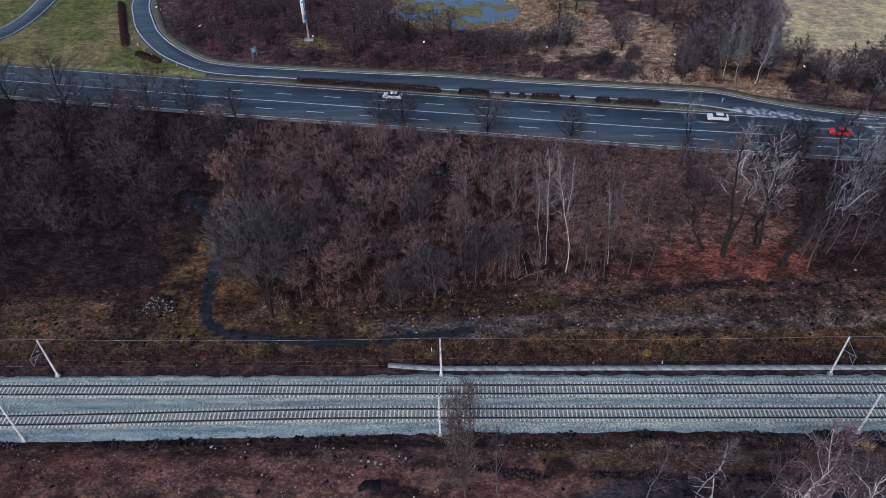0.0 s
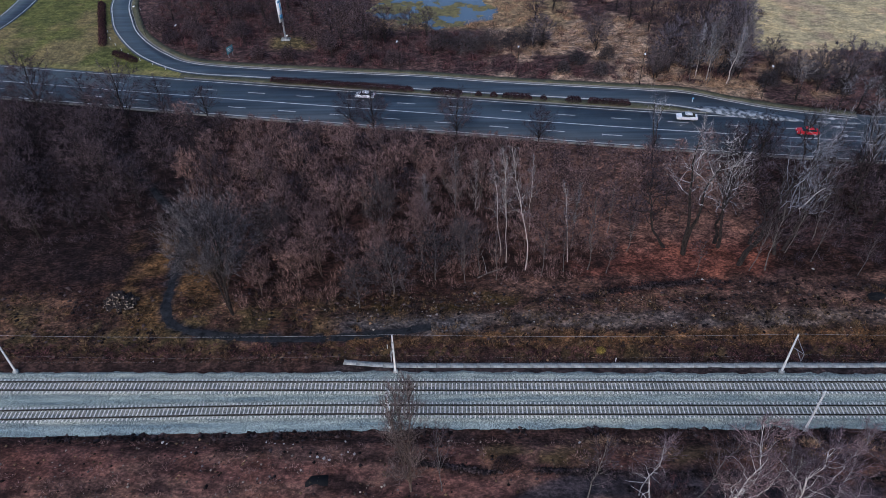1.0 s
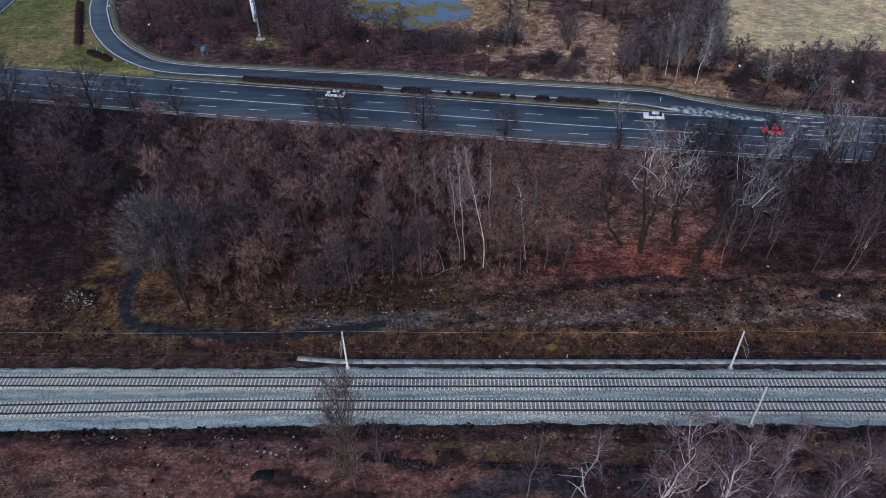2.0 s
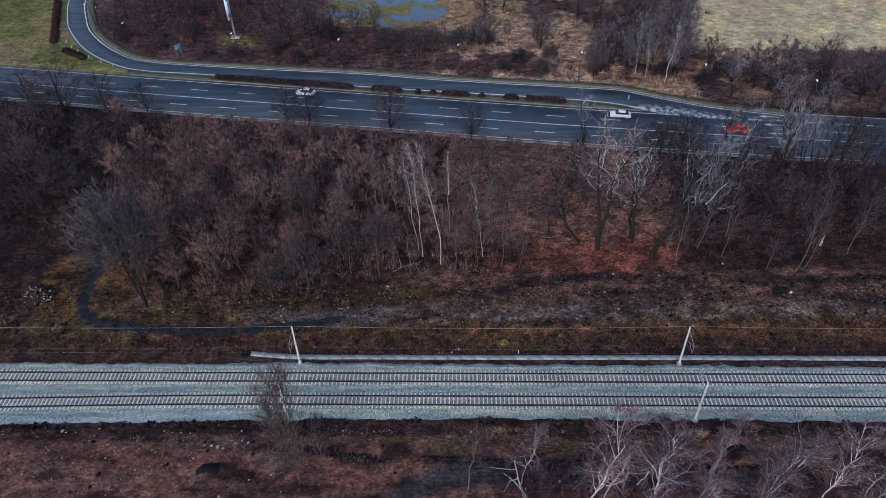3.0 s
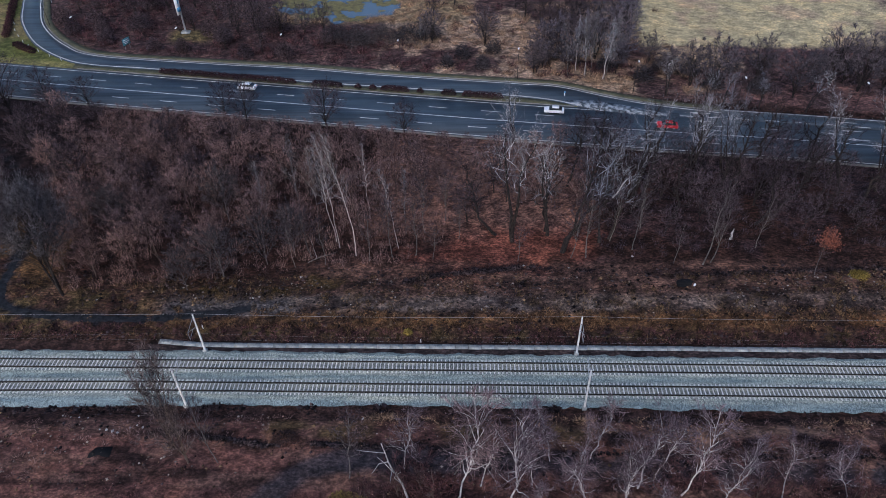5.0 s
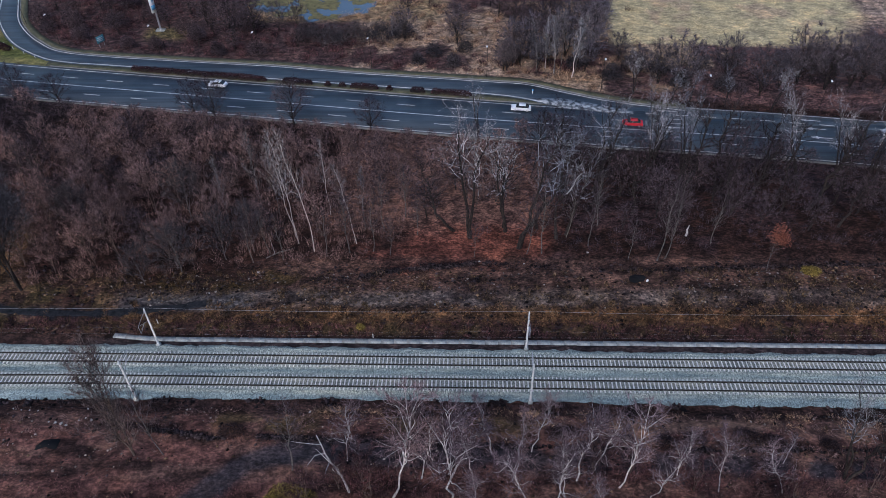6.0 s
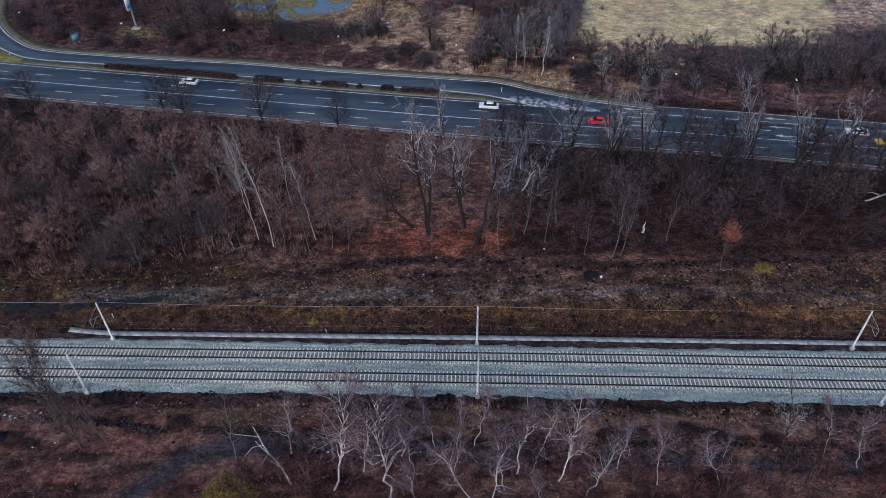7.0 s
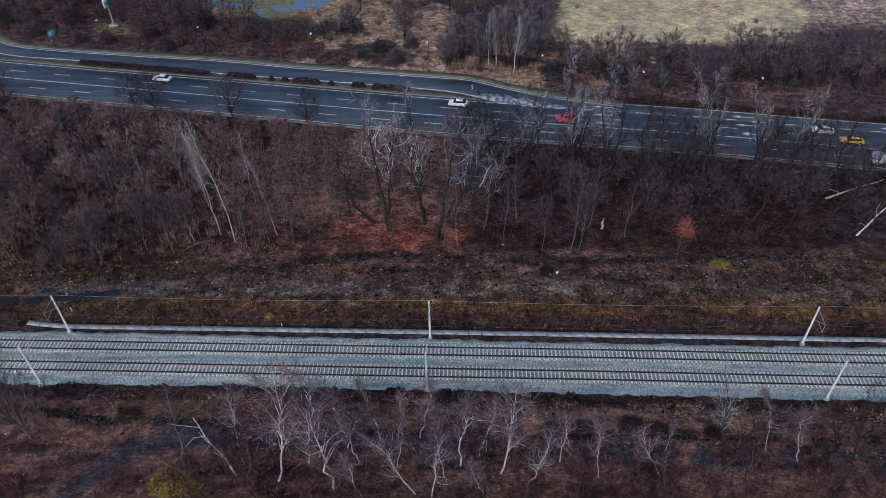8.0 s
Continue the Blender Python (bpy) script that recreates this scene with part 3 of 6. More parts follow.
tagged(part("path", smooth_mesh(_g.mesh("path")), M_CINDER), "trodden path of black cinders through dry grass", "path", kind="structure")

# ---- pond ----
_g = Geo()
_a = np.linspace(0, 2 * np.pi, 64, endpoint=False)
_rim = np.stack([1.5 + 23.5 * np.cos(_a), 134.2 + 18 * np.sin(_a), np.full(64, -0.42)], axis=1)
_g.add(np.vstack([_rim, [[1.5, 134.2, -0.42]]]), [(k, (k + 1) % 64, 64) for k in range(64)])
M_WATER = plain("pond_water", (0.06, 0.09, 0.12), 0.12, spec=0.8)
tagged(part("water", _g, M_WATER), "still blue-grey water of a small reedy pond", "water", kind="structure")
_rng = np.random.RandomState(3)
M_ALGAE = worn("floating_algae", (0.06, 0.055, 0.026), (0.24, 0.2, 0.075), 0.8, 5, 0.9)
for _k in range(64):
    _x, _y, _r = 1.5 + 17 * (2 * _rng.rand() - 1), 134.2 + 13 * (2 * _rng.rand() - 1), 0.8 + 2.6 * _rng.rand() ** 2
    if _k % 3 == 0:
        _x, _y = -0.5 + 6 * _rng.randn(), 132.8 + 2.5 * _rng.randn()
    _g = Geo()
    _n = 40
    _a = np.linspace(0, 2 * np.pi, _n, endpoint=False)
    _ph = _rng.rand(4) * 6.3
    _rr = _r * (0.8 + 0.28 * np.sin(2 * _a + _ph[0]) + 0.24 * np.sin(3 * _a + _ph[1]) + 0.16 * np.sin(5 * _a + _ph[2]) + 0.1 * np.sin(9 * _a + _ph[3]) + 0.1 * _rng.rand(_n))
    _rr = np.maximum(_rr, 0.2 * _r)
    _top = np.stack([_x + _rr * np.cos(_a), _y + 1.15 * _rr * np.sin(_a), np.full(_n, -0.38)], axis=1)
    _v = np.vstack([_top, _top - [0, 0, 0.08], [[_x, _y, -0.33]]])
    _g.add(_v, [(k, (k + 1) % _n, 2 * _n) for k in range(_n)])
    _g.add(_v, [(k, _n + k, _n + (k + 1) % _n, (k + 1) % _n) for k in range(_n)])
    tagged(part("algae_mat", _g, M_ALGAE), "mat of yellow-green weed floating on the pond", "water weed", "weed on the pond")

# ---- roads ----
ROAD_TOP = 0.08
mid_line = np.column_stack([ROAD_X, mid(ROAD_X)])
_g = Geo()
slab_between(_g, offset_line(mid_line, 8.1), offset_line(mid_line, -7.75), ROAD_TOP, -0.5)
tagged(part("road_main", _g, M_ASPHALT), "dark blue-grey asphalt of a four-lane main road", "road", kind="structure")
_ro, _ri = resample(spline(RAMP_OUT), 160), resample(spline(RAMP_IN), 160)
_g = Geo()
slab_between(_g, offset_line(_ri, 0.5), offset_line(_ro, -0.5), ROAD_TOP + 0.012, -0.5)
tagged(part("road_ramp", _g, M_ASPHALT), "dark asphalt slip road curving down to the main road", "road", kind="structure")
# third lane where the ramp has joined
_lane_x = np.arange(86, 421, 5.0)
_lane_mid = np.column_stack([_lane_x, mid(_lane_x)])
_g = Geo()
slab_between(_g, offset_line(_lane_mid, np.interp(_lane_x, [86, 100, 160, 420], [11.6, 10.85, 10.85, 10.85])[:, None]), offset_line(_lane_mid, 6.6), ROAD_TOP + 0.006, -0.5)
tagged(part("road_lane", _g, M_ASPHALT), "dark asphalt added lane of the main road", "road", kind="structure")
_lo = spline([(-226.2, 104), (-155.9, 104.4), (-132.6, 108.7), (-123.1, 116.1), (-119.5, 126.4), (-119.2, 143.5), (-121.8, 168), (-125.9, 201)])
_hi = spline([(-227.2, 111.8), (-158, 112.1), (-138.9, 115.5), (-128.8, 121.4), (-125.3, 129.9), (-125.5, 144.6), (-128.1, 168.3), (-132.1, 201.2)])
_g = Geo()
slab_between(_g, resample(_hi, 90), resample(_lo, 90), ROAD_TOP, -0.5)
tagged(part("road_link", _g, M_ASPHALT), "grey asphalt link road beside a lawn", "road", kind="structure")


def marking(name, left, right, label, z=ROAD_TOP + 0.018):
    g = Geo()
    slab_between(g, left, right, z, z - 0.014)
    return tagged(part(name, g, M_PAINT), label, "road marking", kind="structure")


def along(line, d, w=0.2):
    return offset_line(line, d + w / 2), offset_line(line, d - w / 2)


marking("centre_line", *along(mid_line, 0.0, 0.24), "solid white centre line, slightly worn")
marking("edge_line_south", *along(mid_line, -7.0, 0.2), "solid white edge line of the main road")
_w = mid_line[ROAD_X <= 70]
marking("edge_line_north", *along(_w, 7.25, 0.2), "solid white edge line of the main road")
marking("ramp_line_outer", *along(_ro[:150], 0.0, 0.28), "solid white edge line of the slip road", ROAD_TOP + 0.03)
marking("ramp_line_inner", *along(_ri, 0.0, 0.28), "solid white edge line of the slip road", ROAD_TOP + 0.03)
marking("lane_line_north", *along(_lane_mid[2:], 10.5, 0.22), "solid white edge line of the added lane", ROAD_TOP + 0.03)
marking("link_line_east", *along(resample(_lo, 90), 0.4, 0.22), "white edge line of the link road")
marking("link_line_west", *along(resample(_hi, 90), -0.4, 0.22), "white edge line of the link road")


def dashes(offset, start, stop, period, length, phase=0.0, w=0.18):
    g = Geo()
    for x in np.arange(start + phase, stop, period):
        xs = np.array([x, x + length / 2, x + length])
        slab_between(g, *along(np.column_stack([xs, mid(xs)]), offset, w), ROAD_TOP + 0.02, ROAD_TOP)
    return tagged(part("lane_dashes", g, M_PAINT), "broken white lane line on the asphalt", "road marking", kind="structure")


dashes(3.55, -200, 260, 12.0, 4.2, 2.5)
dashes(-3.55, -200, 260, 12.0, 4.2, 0.5)
dashes(7.15, 74, 260, 6.0, 3.0, 0.0, 0.2)


def arrow(x, d):
    y = float(mid(x)) + d
    s = math.atan(float(mid(x + 1) - mid(x - 1)) / 2)
    p = np.array([(0, 0), (1.6, 0.55), (1.6, 0.12), (4.4, 0.12), (4.4, -0.12), (1.6, -0.12), (1.6, -0.55)])
    c, k = math.cos(s), math.sin(s)
    p = p @ np.array([[c, k], [-k, c]]) + [x, y]
    z = ROAD_TOP + 0.022
    g = Geo()
    v = np.vstack([np.column_stack([p, np.full(7, z)]), np.column_stack([p, np.full(7, z - 0.015)])])
    g.add(v, [(0, 2, 1)]); g.add(v, [(0, 6, 5), (0, 5, 2)]); g.add(v, [(2, 5, 4, 3)])
    g.add(v, [(i, (i + 1) % 7, 7 + (i + 1) % 7, 7 + i) for i in range(7)])
    tagged(part("lane_arrow", g, M_PAINT), "white painted lane arrow on the asphalt", "road marking", "lane arrows", "structure")


for _x in (89.5, 119.5, 149.5):
    for _d in (1.8, 5.3, 8.8):
        arrow(_x, _d)
# worn hatched nose where the ramp joins
M_NOSE = worn("worn_concrete_nose", (0.06, 0.075, 0.085), (0.42, 0.44, 0.45), 0.9, 3, 0.85, spread=(0.42, 0.6))
_g = Geo()
_n1 = spline([(62.1, 74.4), (66.5, 72.2), (70.5, 70.7), (78.3, 69.1), (84.1, 68.4)], 6)
_n2 = spline([(62.1, 75.4), (66.5, 75.4), (70.4, 74.9), (78.2, 72), (84.1, 69.4)], 6)
slab_between(_g, _n2, _n1, ROAD_TOP + 0.028, ROAD_TOP)
tagged(part("road_nose", _g, M_NOSE), "worn pale paving at the nose of the slip road", "road marking", kind="structure")
# kerbs and the grass strip between ramp and main road
_ro_line = spline(RAMP_OUT)
_keep = (_ro_line[:, 0] > -62) & (_ro_line[:, 0] < 64)
_upper = _ro_line[_keep]
_xs = np.linspace(-60, 63, 60)
_lowl = np.column_stack([_xs, mid(_xs) + 8.4])
_uppl = np.column_stack([_xs, np.interp(_xs, _upper[:, 0], _upper[:, 1]) - 0.8])
_uppl[:, 1] = np.maximum(_uppl[:, 1], _lowl[:, 1] + 0.05)
_g = Geo()
slab_between(_g, _uppl, _lowl, 0.2, -0.5)
tagged(part("median_strip", _g, M_VERGE), "dry ochre grass strip between slip road and main road", "verge", kind="structure")
for _nm, _l in (("kerb_median", offset_line(np.column_stack([_xs, mid(_xs)]), 8.25)), ("kerb_north", offset_line(_ri, 0.75)), ("kerb_south", offset_line(mid_line, -7.85))):
    _g = Geo()
    slab_between(_g, offset_line(_l, 0.12), offset_line(_l, -0.12), 0.23, -0.5)
    tagged(part(_nm, _g, M_KERB), "grey concrete kerb along the road", "kerb", kind="structure")
_g = Geo()
slab_between(_g, offset_line(_ri, 2.6), offset_line(_ri, 0.88), 0.21, -0.5)
tagged(part("verge_north", _g, M_VERGE), "mown dry grass verge along the slip road", "verge", kind="structure")

# ---- railway ----
BX = np.concatenate([[-420, -300, -200, -140, -100], np.arange(-78, 140.1, 0.45), [160, 200, 260, 340, 460]])
_cols = 60
_g = Geo()
_e0, _e1 = near_ballast_edge(BX), 1.0 - 0.4 * fbm(BX, BX * 0, 3) - 0.75 * fbm(BX, BX * 0 + 40, 1.1, 3) - 0.45 * step(BX, 5, 95)
_e0 = _e0 + 0.6 * (fbm(BX, BX * 0 + 5, 4) - 0.5) + 0.8 * (fbm(BX, BX * 0 + 25, 1.3, 3) - 0.5)
_u = np.linspace(0, 1, _cols)
_by = _e0[:, None] + (_e1 - _e0)[:, None] * _u[None]
_bx = np.repeat(BX[:, None], _cols, 1)
_edge = np.minimum(_by - _e0[:, None], _e1[:, None] - _by)
_bz = -0.72 + 0.755 * np.clip(_edge / 1.0, 0, 1) + 0.05 * (fbm(_bx, _by, 0.8, 2) - 0.5)
_mid_gap = np.exp(-((_by - 0.5 * (near_track_y(_bx) + far_track_y(_bx))) / 0.5) ** 2)
_bz -= 0.10 * _mid_gap
_i = np.arange(len(BX) - 1)[:, None] * _cols + np.arange(_cols - 1)[None]
_g.add(np.stack([_bx, _by, _bz], axis=-1), np.stack([_i, _i + _cols, _i + _cols + 1, _i + 1], axis=-1).reshape(-1, 4))
_ballast = _g.mesh("ballast")
_dirty = np.maximum(np.exp(-((_by - near_track_y(_bx)) / 0.75) ** 4), np.exp(-((_by - far_track_y(_bx)) / 0.75) ** 4))
_bed_tint = np.array((1.15, 1.15, 1.15)) * (1 - _dirty[..., None]) + np.array((0.88, 0.8, 0.76)) * _dirty[..., None]
# near shoulder and gap between tracks darker and bluer, far shoulder lighter
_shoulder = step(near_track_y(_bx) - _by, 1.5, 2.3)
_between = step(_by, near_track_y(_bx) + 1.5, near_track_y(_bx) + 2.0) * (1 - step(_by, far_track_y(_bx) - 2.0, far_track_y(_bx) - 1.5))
_bed_tint = _bed_tint * (1 - 0.8 * _shoulder[..., None] * np.array((0.5, 0.34, 0.14)))
_bed_tint = _bed_tint * (1 - 0.8 * _between[..., None] * np.array((0.2, 0.08, 0.0)))
_bed_tint = _bed_tint * (1 + 0.18 * step(_by, far_track_y(_bx) + 1.3, far_track_y(_bx) + 2.0)[..., None])
_attr = _ballast.color_attributes.new("bed_tint", "FLOAT_COLOR", "POINT")
_attr.data.foreach_set("color", np.concatenate([_bed_tint, np.ones(_bx.shape + (1,))], axis=-1).astype(np.float32).ravel())
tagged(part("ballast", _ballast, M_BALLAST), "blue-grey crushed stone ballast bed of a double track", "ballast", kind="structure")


def sleeper_geo(g, at, yaw):
    c, s = math.cos(yaw), math.sin(yaw)
    prof = [(-0.115, 0.0), (-0.068, 0.2), (0.068, 0.2), (0.115, 0.0)]
    v = []
    for y, k in ((-1.3, 1.0), (-0.45, 1.0), (-0.2, 0.85), (0.2, 0.85), (0.45, 1.0), (1.3, 1.0)):
        v += [(p[0], y, p[1] * k) for p in prof]
    v = np.array(v) @ np.array([[c, s, 0], [-s, c, 0], [0, 0, 1]]) + at
    f = [(4 * i + j, 4 * i + j + 1, 4 * i + j + 5, 4 * i + j + 4) for i in range(5) for j in range(3)]
    g.add(v, f)
    g.add(v, [(0, 3, 2, 1), (20, 21, 22, 23)])


def rail_geo(g, centre, offset, x0, x1, profile):
    xs = np.arange(x0, x1 + 0.1, 3.0)
    line = offset_line(np.column_stack([xs, centre(xs)]), offset)
    t = np.gradient(line, axis=0)
    t /= np.linalg.norm(t, axis=1, keepdims=True)
    nrm = np.stack([-t[:, 1], t[:, 0]], axis=1)
    k = len(profile)
    v = np.array([[(*(line[i] + nrm[i] * p[0]), p[1]) for p in profile] for i in range(len(xs))])
    i = np.arange(len(xs) - 1)[:, None] * k + np.arange(k)[None]
    j = np.arange(len(xs) - 1)[:, None] * k + (np.arange(k)[None] + 1) % k
    g.add(v, np.stack([i, j, j + k, i + k], axis=-1).reshape(-1, 4))


RAIL_PROFILE = [(a, b + 0.03) for a, b in [(-0.09, 0.06), (-0.09, 0.085), (-0.02, 0.1), (-0.02, 0.18), (-0.037, 0.185), (0.037, 0.185), (0.02, 0.18), (0.02, 0.1), (0.09, 0.085), (0.09, 0.06)]]
HEAD_PROFILE = [(-0.037, 0.216), (-0.034, 0.255), (0.034, 0.255), (0.037, 0.216)]
SLEEPER_PITCH = 0.6


def rail_track(label, centre, phase):
    track = thing("railway_track", label, "railway track", "double track")
    one = Geo()
    sleeper_geo(one, (0, 0, 0), 0)
    shared = one.mesh("sleeper")
    rest, n = Geo(), 0
    xs = np.arange(-360, 400, SLEEPER_PITCH) + phase
    for x in xs:
        y, yaw = float(centre(x)), float(centre(x + 0.5) - centre(x - 0.5))
        if -66 < x < 114 and n < 300:
            ob = part("sleeper", shared, M_SLEEPER, track)
            ob.matrix_basis = pose(x, y, -0.105, 0, 0, math.degrees(yaw))
            n += 1
        else:
            sleeper_geo(rest, (x, y, -0.105), yaw)
    tagged(part("sleeper_rest", rest, M_SLEEPER, track), kind="stuff")
    plates = Geo()
    for x in xs[(xs > -130) & (xs < 190)]:
        y, yaw = float(centre(x)), float(centre(x + 0.5) - centre(x - 0.5))
        for side in (-0.7535, 0.7535):
            box(plates, (x - yaw * side, y + side, 0.09), (0.16, 0.36, 0.045), 0.8, yaw)
    tagged(part("baseplate", plates, M_RAIL, track, "dark rusty rail fastenings"), kind="stuff")
    for side in (-0.7535, 0.7535):
        g = Geo()
        rail_geo(g, centre, side, -380, 420, RAIL_PROFILE)
        rail = part("rail", g, M_RAIL, track, "rust-brown steel rail")
        g = Geo()
        rail_geo(g, centre, side, -380, 420, HEAD_PROFILE)
        part("rail_head", g, M_RAILHEAD, rail)
    return track


rail_track("straight railway track on pale concrete sleepers in grey ballast", far_track_y, 0.0)
rail_track("railway track on pale concrete sleepers, drifting apart from its twin", near_track_y, 0.2)

# cable trough of concrete slabs beside the ballast
trough = thing("cable_trough", "row of weathered pale concrete trough slabs beside ballast", "cable trough")
_g = Geo()
box(_g, (0, 0, 0), (1.98, 0.84, 0.25), 0.985)
_slab = _g.mesh("slab")
_rng = np.random.RandomState(11)
_k = 0
# the first slabs have slid out of line
for _x in np.arange(-7, 180, 2.0):
    _ob = part("slab", _slab, M_CONCRETE, trough)
    _skew = max(0.0, (1.0 - _x) / 8.0)
    _ob.matrix_basis = pose(_x, 1.55 + 0.55 * _skew ** 1.5 + 0.02 * _rng.randn() - 0.12 * float(step(_x, 60, 120)), -0.80 + 0.006 * _rng.randn(), 0.4 * _rng.randn(), 0.15 * _rng.randn(), 0.3 * _rng.randn() - 5 * _skew)


# ---- overhead line masts ----
REACH = 2.85


def near_mast_y(x):
    return -9.91 - 1.08 * step(-np.asarray(x, float), 10, 50) + 0.3 * step(x, 10, 50) - 0.33 * step(x, 60, 110)


def mast(side, height, group):
    """A concrete mast with its cantilever; side +1 reaches to +y."""
    ob = thing("catenary_mast", "slender pale concrete railway mast with a steel cantilever", "catenary mast", group)
    g = Geo()
    rounded(g, (0, 0, -0.7), (0.62, 0.62, 0.85), 0.04)
    part("foundation", g, M_CONCRETE, ob, "pale concrete footing block")
    g = Geo()
    zs = np.linspace(0.1, height, 9)
    rs = np.interp(zs, [0, height], [0.165, 0.11])
    p = np.column_stack([np.zeros(9), np.zeros(9), zs])
    p = np.vstack([p, [[0, 0, height + 0.02]]])
    rs = np.append(rs, 0.015)
    pipe(g, p, rs, 12)
    part("pole", smooth_mesh(g.mesh("pole")), M_MAST, ob)
    arm = Geo()
    s = side
    pts = [((0, 0, height - 0.4), (0, s * REACH, height - 0.75)), ((0, 0, height - 2.5), (0, s * REACH, height - 0.75)), ((0, s * 1.1, height - 1.75), (0, s * REACH, height - 2.2)), ((0, s * REACH, height - 0.75), (0, s * REACH, height - 2.25))]
    tubes(arm, [a for a, b in pts], [b for a, b in pts], 0.035, 0.03, 6)
    part("cantilever", arm, M_STEEL, ob, "grey steel cantilever arm")
    for y, z in ((0.35, height - 1.06), (0.35, height - 2.55)):
        g = Geo()
        for k in range(4):
            tubes(g, [(0, s * (y + 0.07 * k), z + (0.05 if z > height - 2 else 0.19) * k * 0.4)], [(0, s * (y + 0.05 + 0.07 * k), z + (0.05 if z > height - 2 else 0.19) * k * 0.4 + 0.02)], 0.075, 0.05, 8)
        part("insulator", g, M_B_BROWN, ob, "ribbed brown insulator")
    g = Geo()
    tubes(g, [(0, -0.28, height - 0.25), (0, 0, height - 0.1)], [(0, 0.28, height - 0.25), (0, 0, height + 0.22)], 0.03, 0.03, 6)
    part("crossarm", g, M_STEEL, ob)
    return ob


_far_mast = mast(-1, 7.73, "masts of the far row")
_near_mast = mast(1, 8.0, "masts of the near row")
for _k, _x in enumerate([0, -56.9, 56.15, 112.1, -113, -169, 168, 224]):
    _m = pose(_x, 0, 0.0, 0, 0, 0)
    if _k:
        copy_thing(_far_mast, _m)
    else:
        _far_mast.matrix_basis = _m
    _m = pose(_x, float(near_mast_y(_x)), -0.23, 0, 0, 0)
    if _k:
        copy_thing(_near_mast, _m)
    else:
        _near_mast.matrix_basis = _m


def wire(label, y, z, sag, radius, name="overhead_wire"):
    g = Geo()
    p = []
    for a, b in zip([-225, -169, -113, -56.9, 0, 56.15, 112.1, 168], [-169, -113, -56.9, 0, 56.15, 112.1, 168, 224]):
        for u in np.linspace(0, 1, 10, endpoint=False):
            x = a + (b - a) * u
            p.append((x, y(x), z - sag * 4 * u * (1 - u)))
    p = np.array(p)
    pipe(g, p, np.full(len(p), radius), 5)
    tagged(part(name, g, M_WIRE), label, "overhead wire", "overhead wires")


wire("thin grey feeder wire strung along the mast tops", lambda x: 0.0, 7.93, 0.45, 0.014)
wire("thin messenger wire over a railway track", lambda x: -REACH, 6.98, 0.7, 0.0035)
wire("thin contact wire over a railway track", lambda x: -REACH, 5.48, 0.0, 0.0035)
wire("thin messenger wire over a railway track", lambda x: float(near_mast_y(x)) + REACH, 7.02, 0.7, 0.0035)
wire("thin contact wire over a railway track", lambda x: float(near_mast_y(x)) + REACH, 5.52, 0.0, 0.0035)


# ---- trees ----
def unit(v):
    return v / np.maximum(np.linalg.norm(v, axis=-1, keepdims=True), 1e-9)


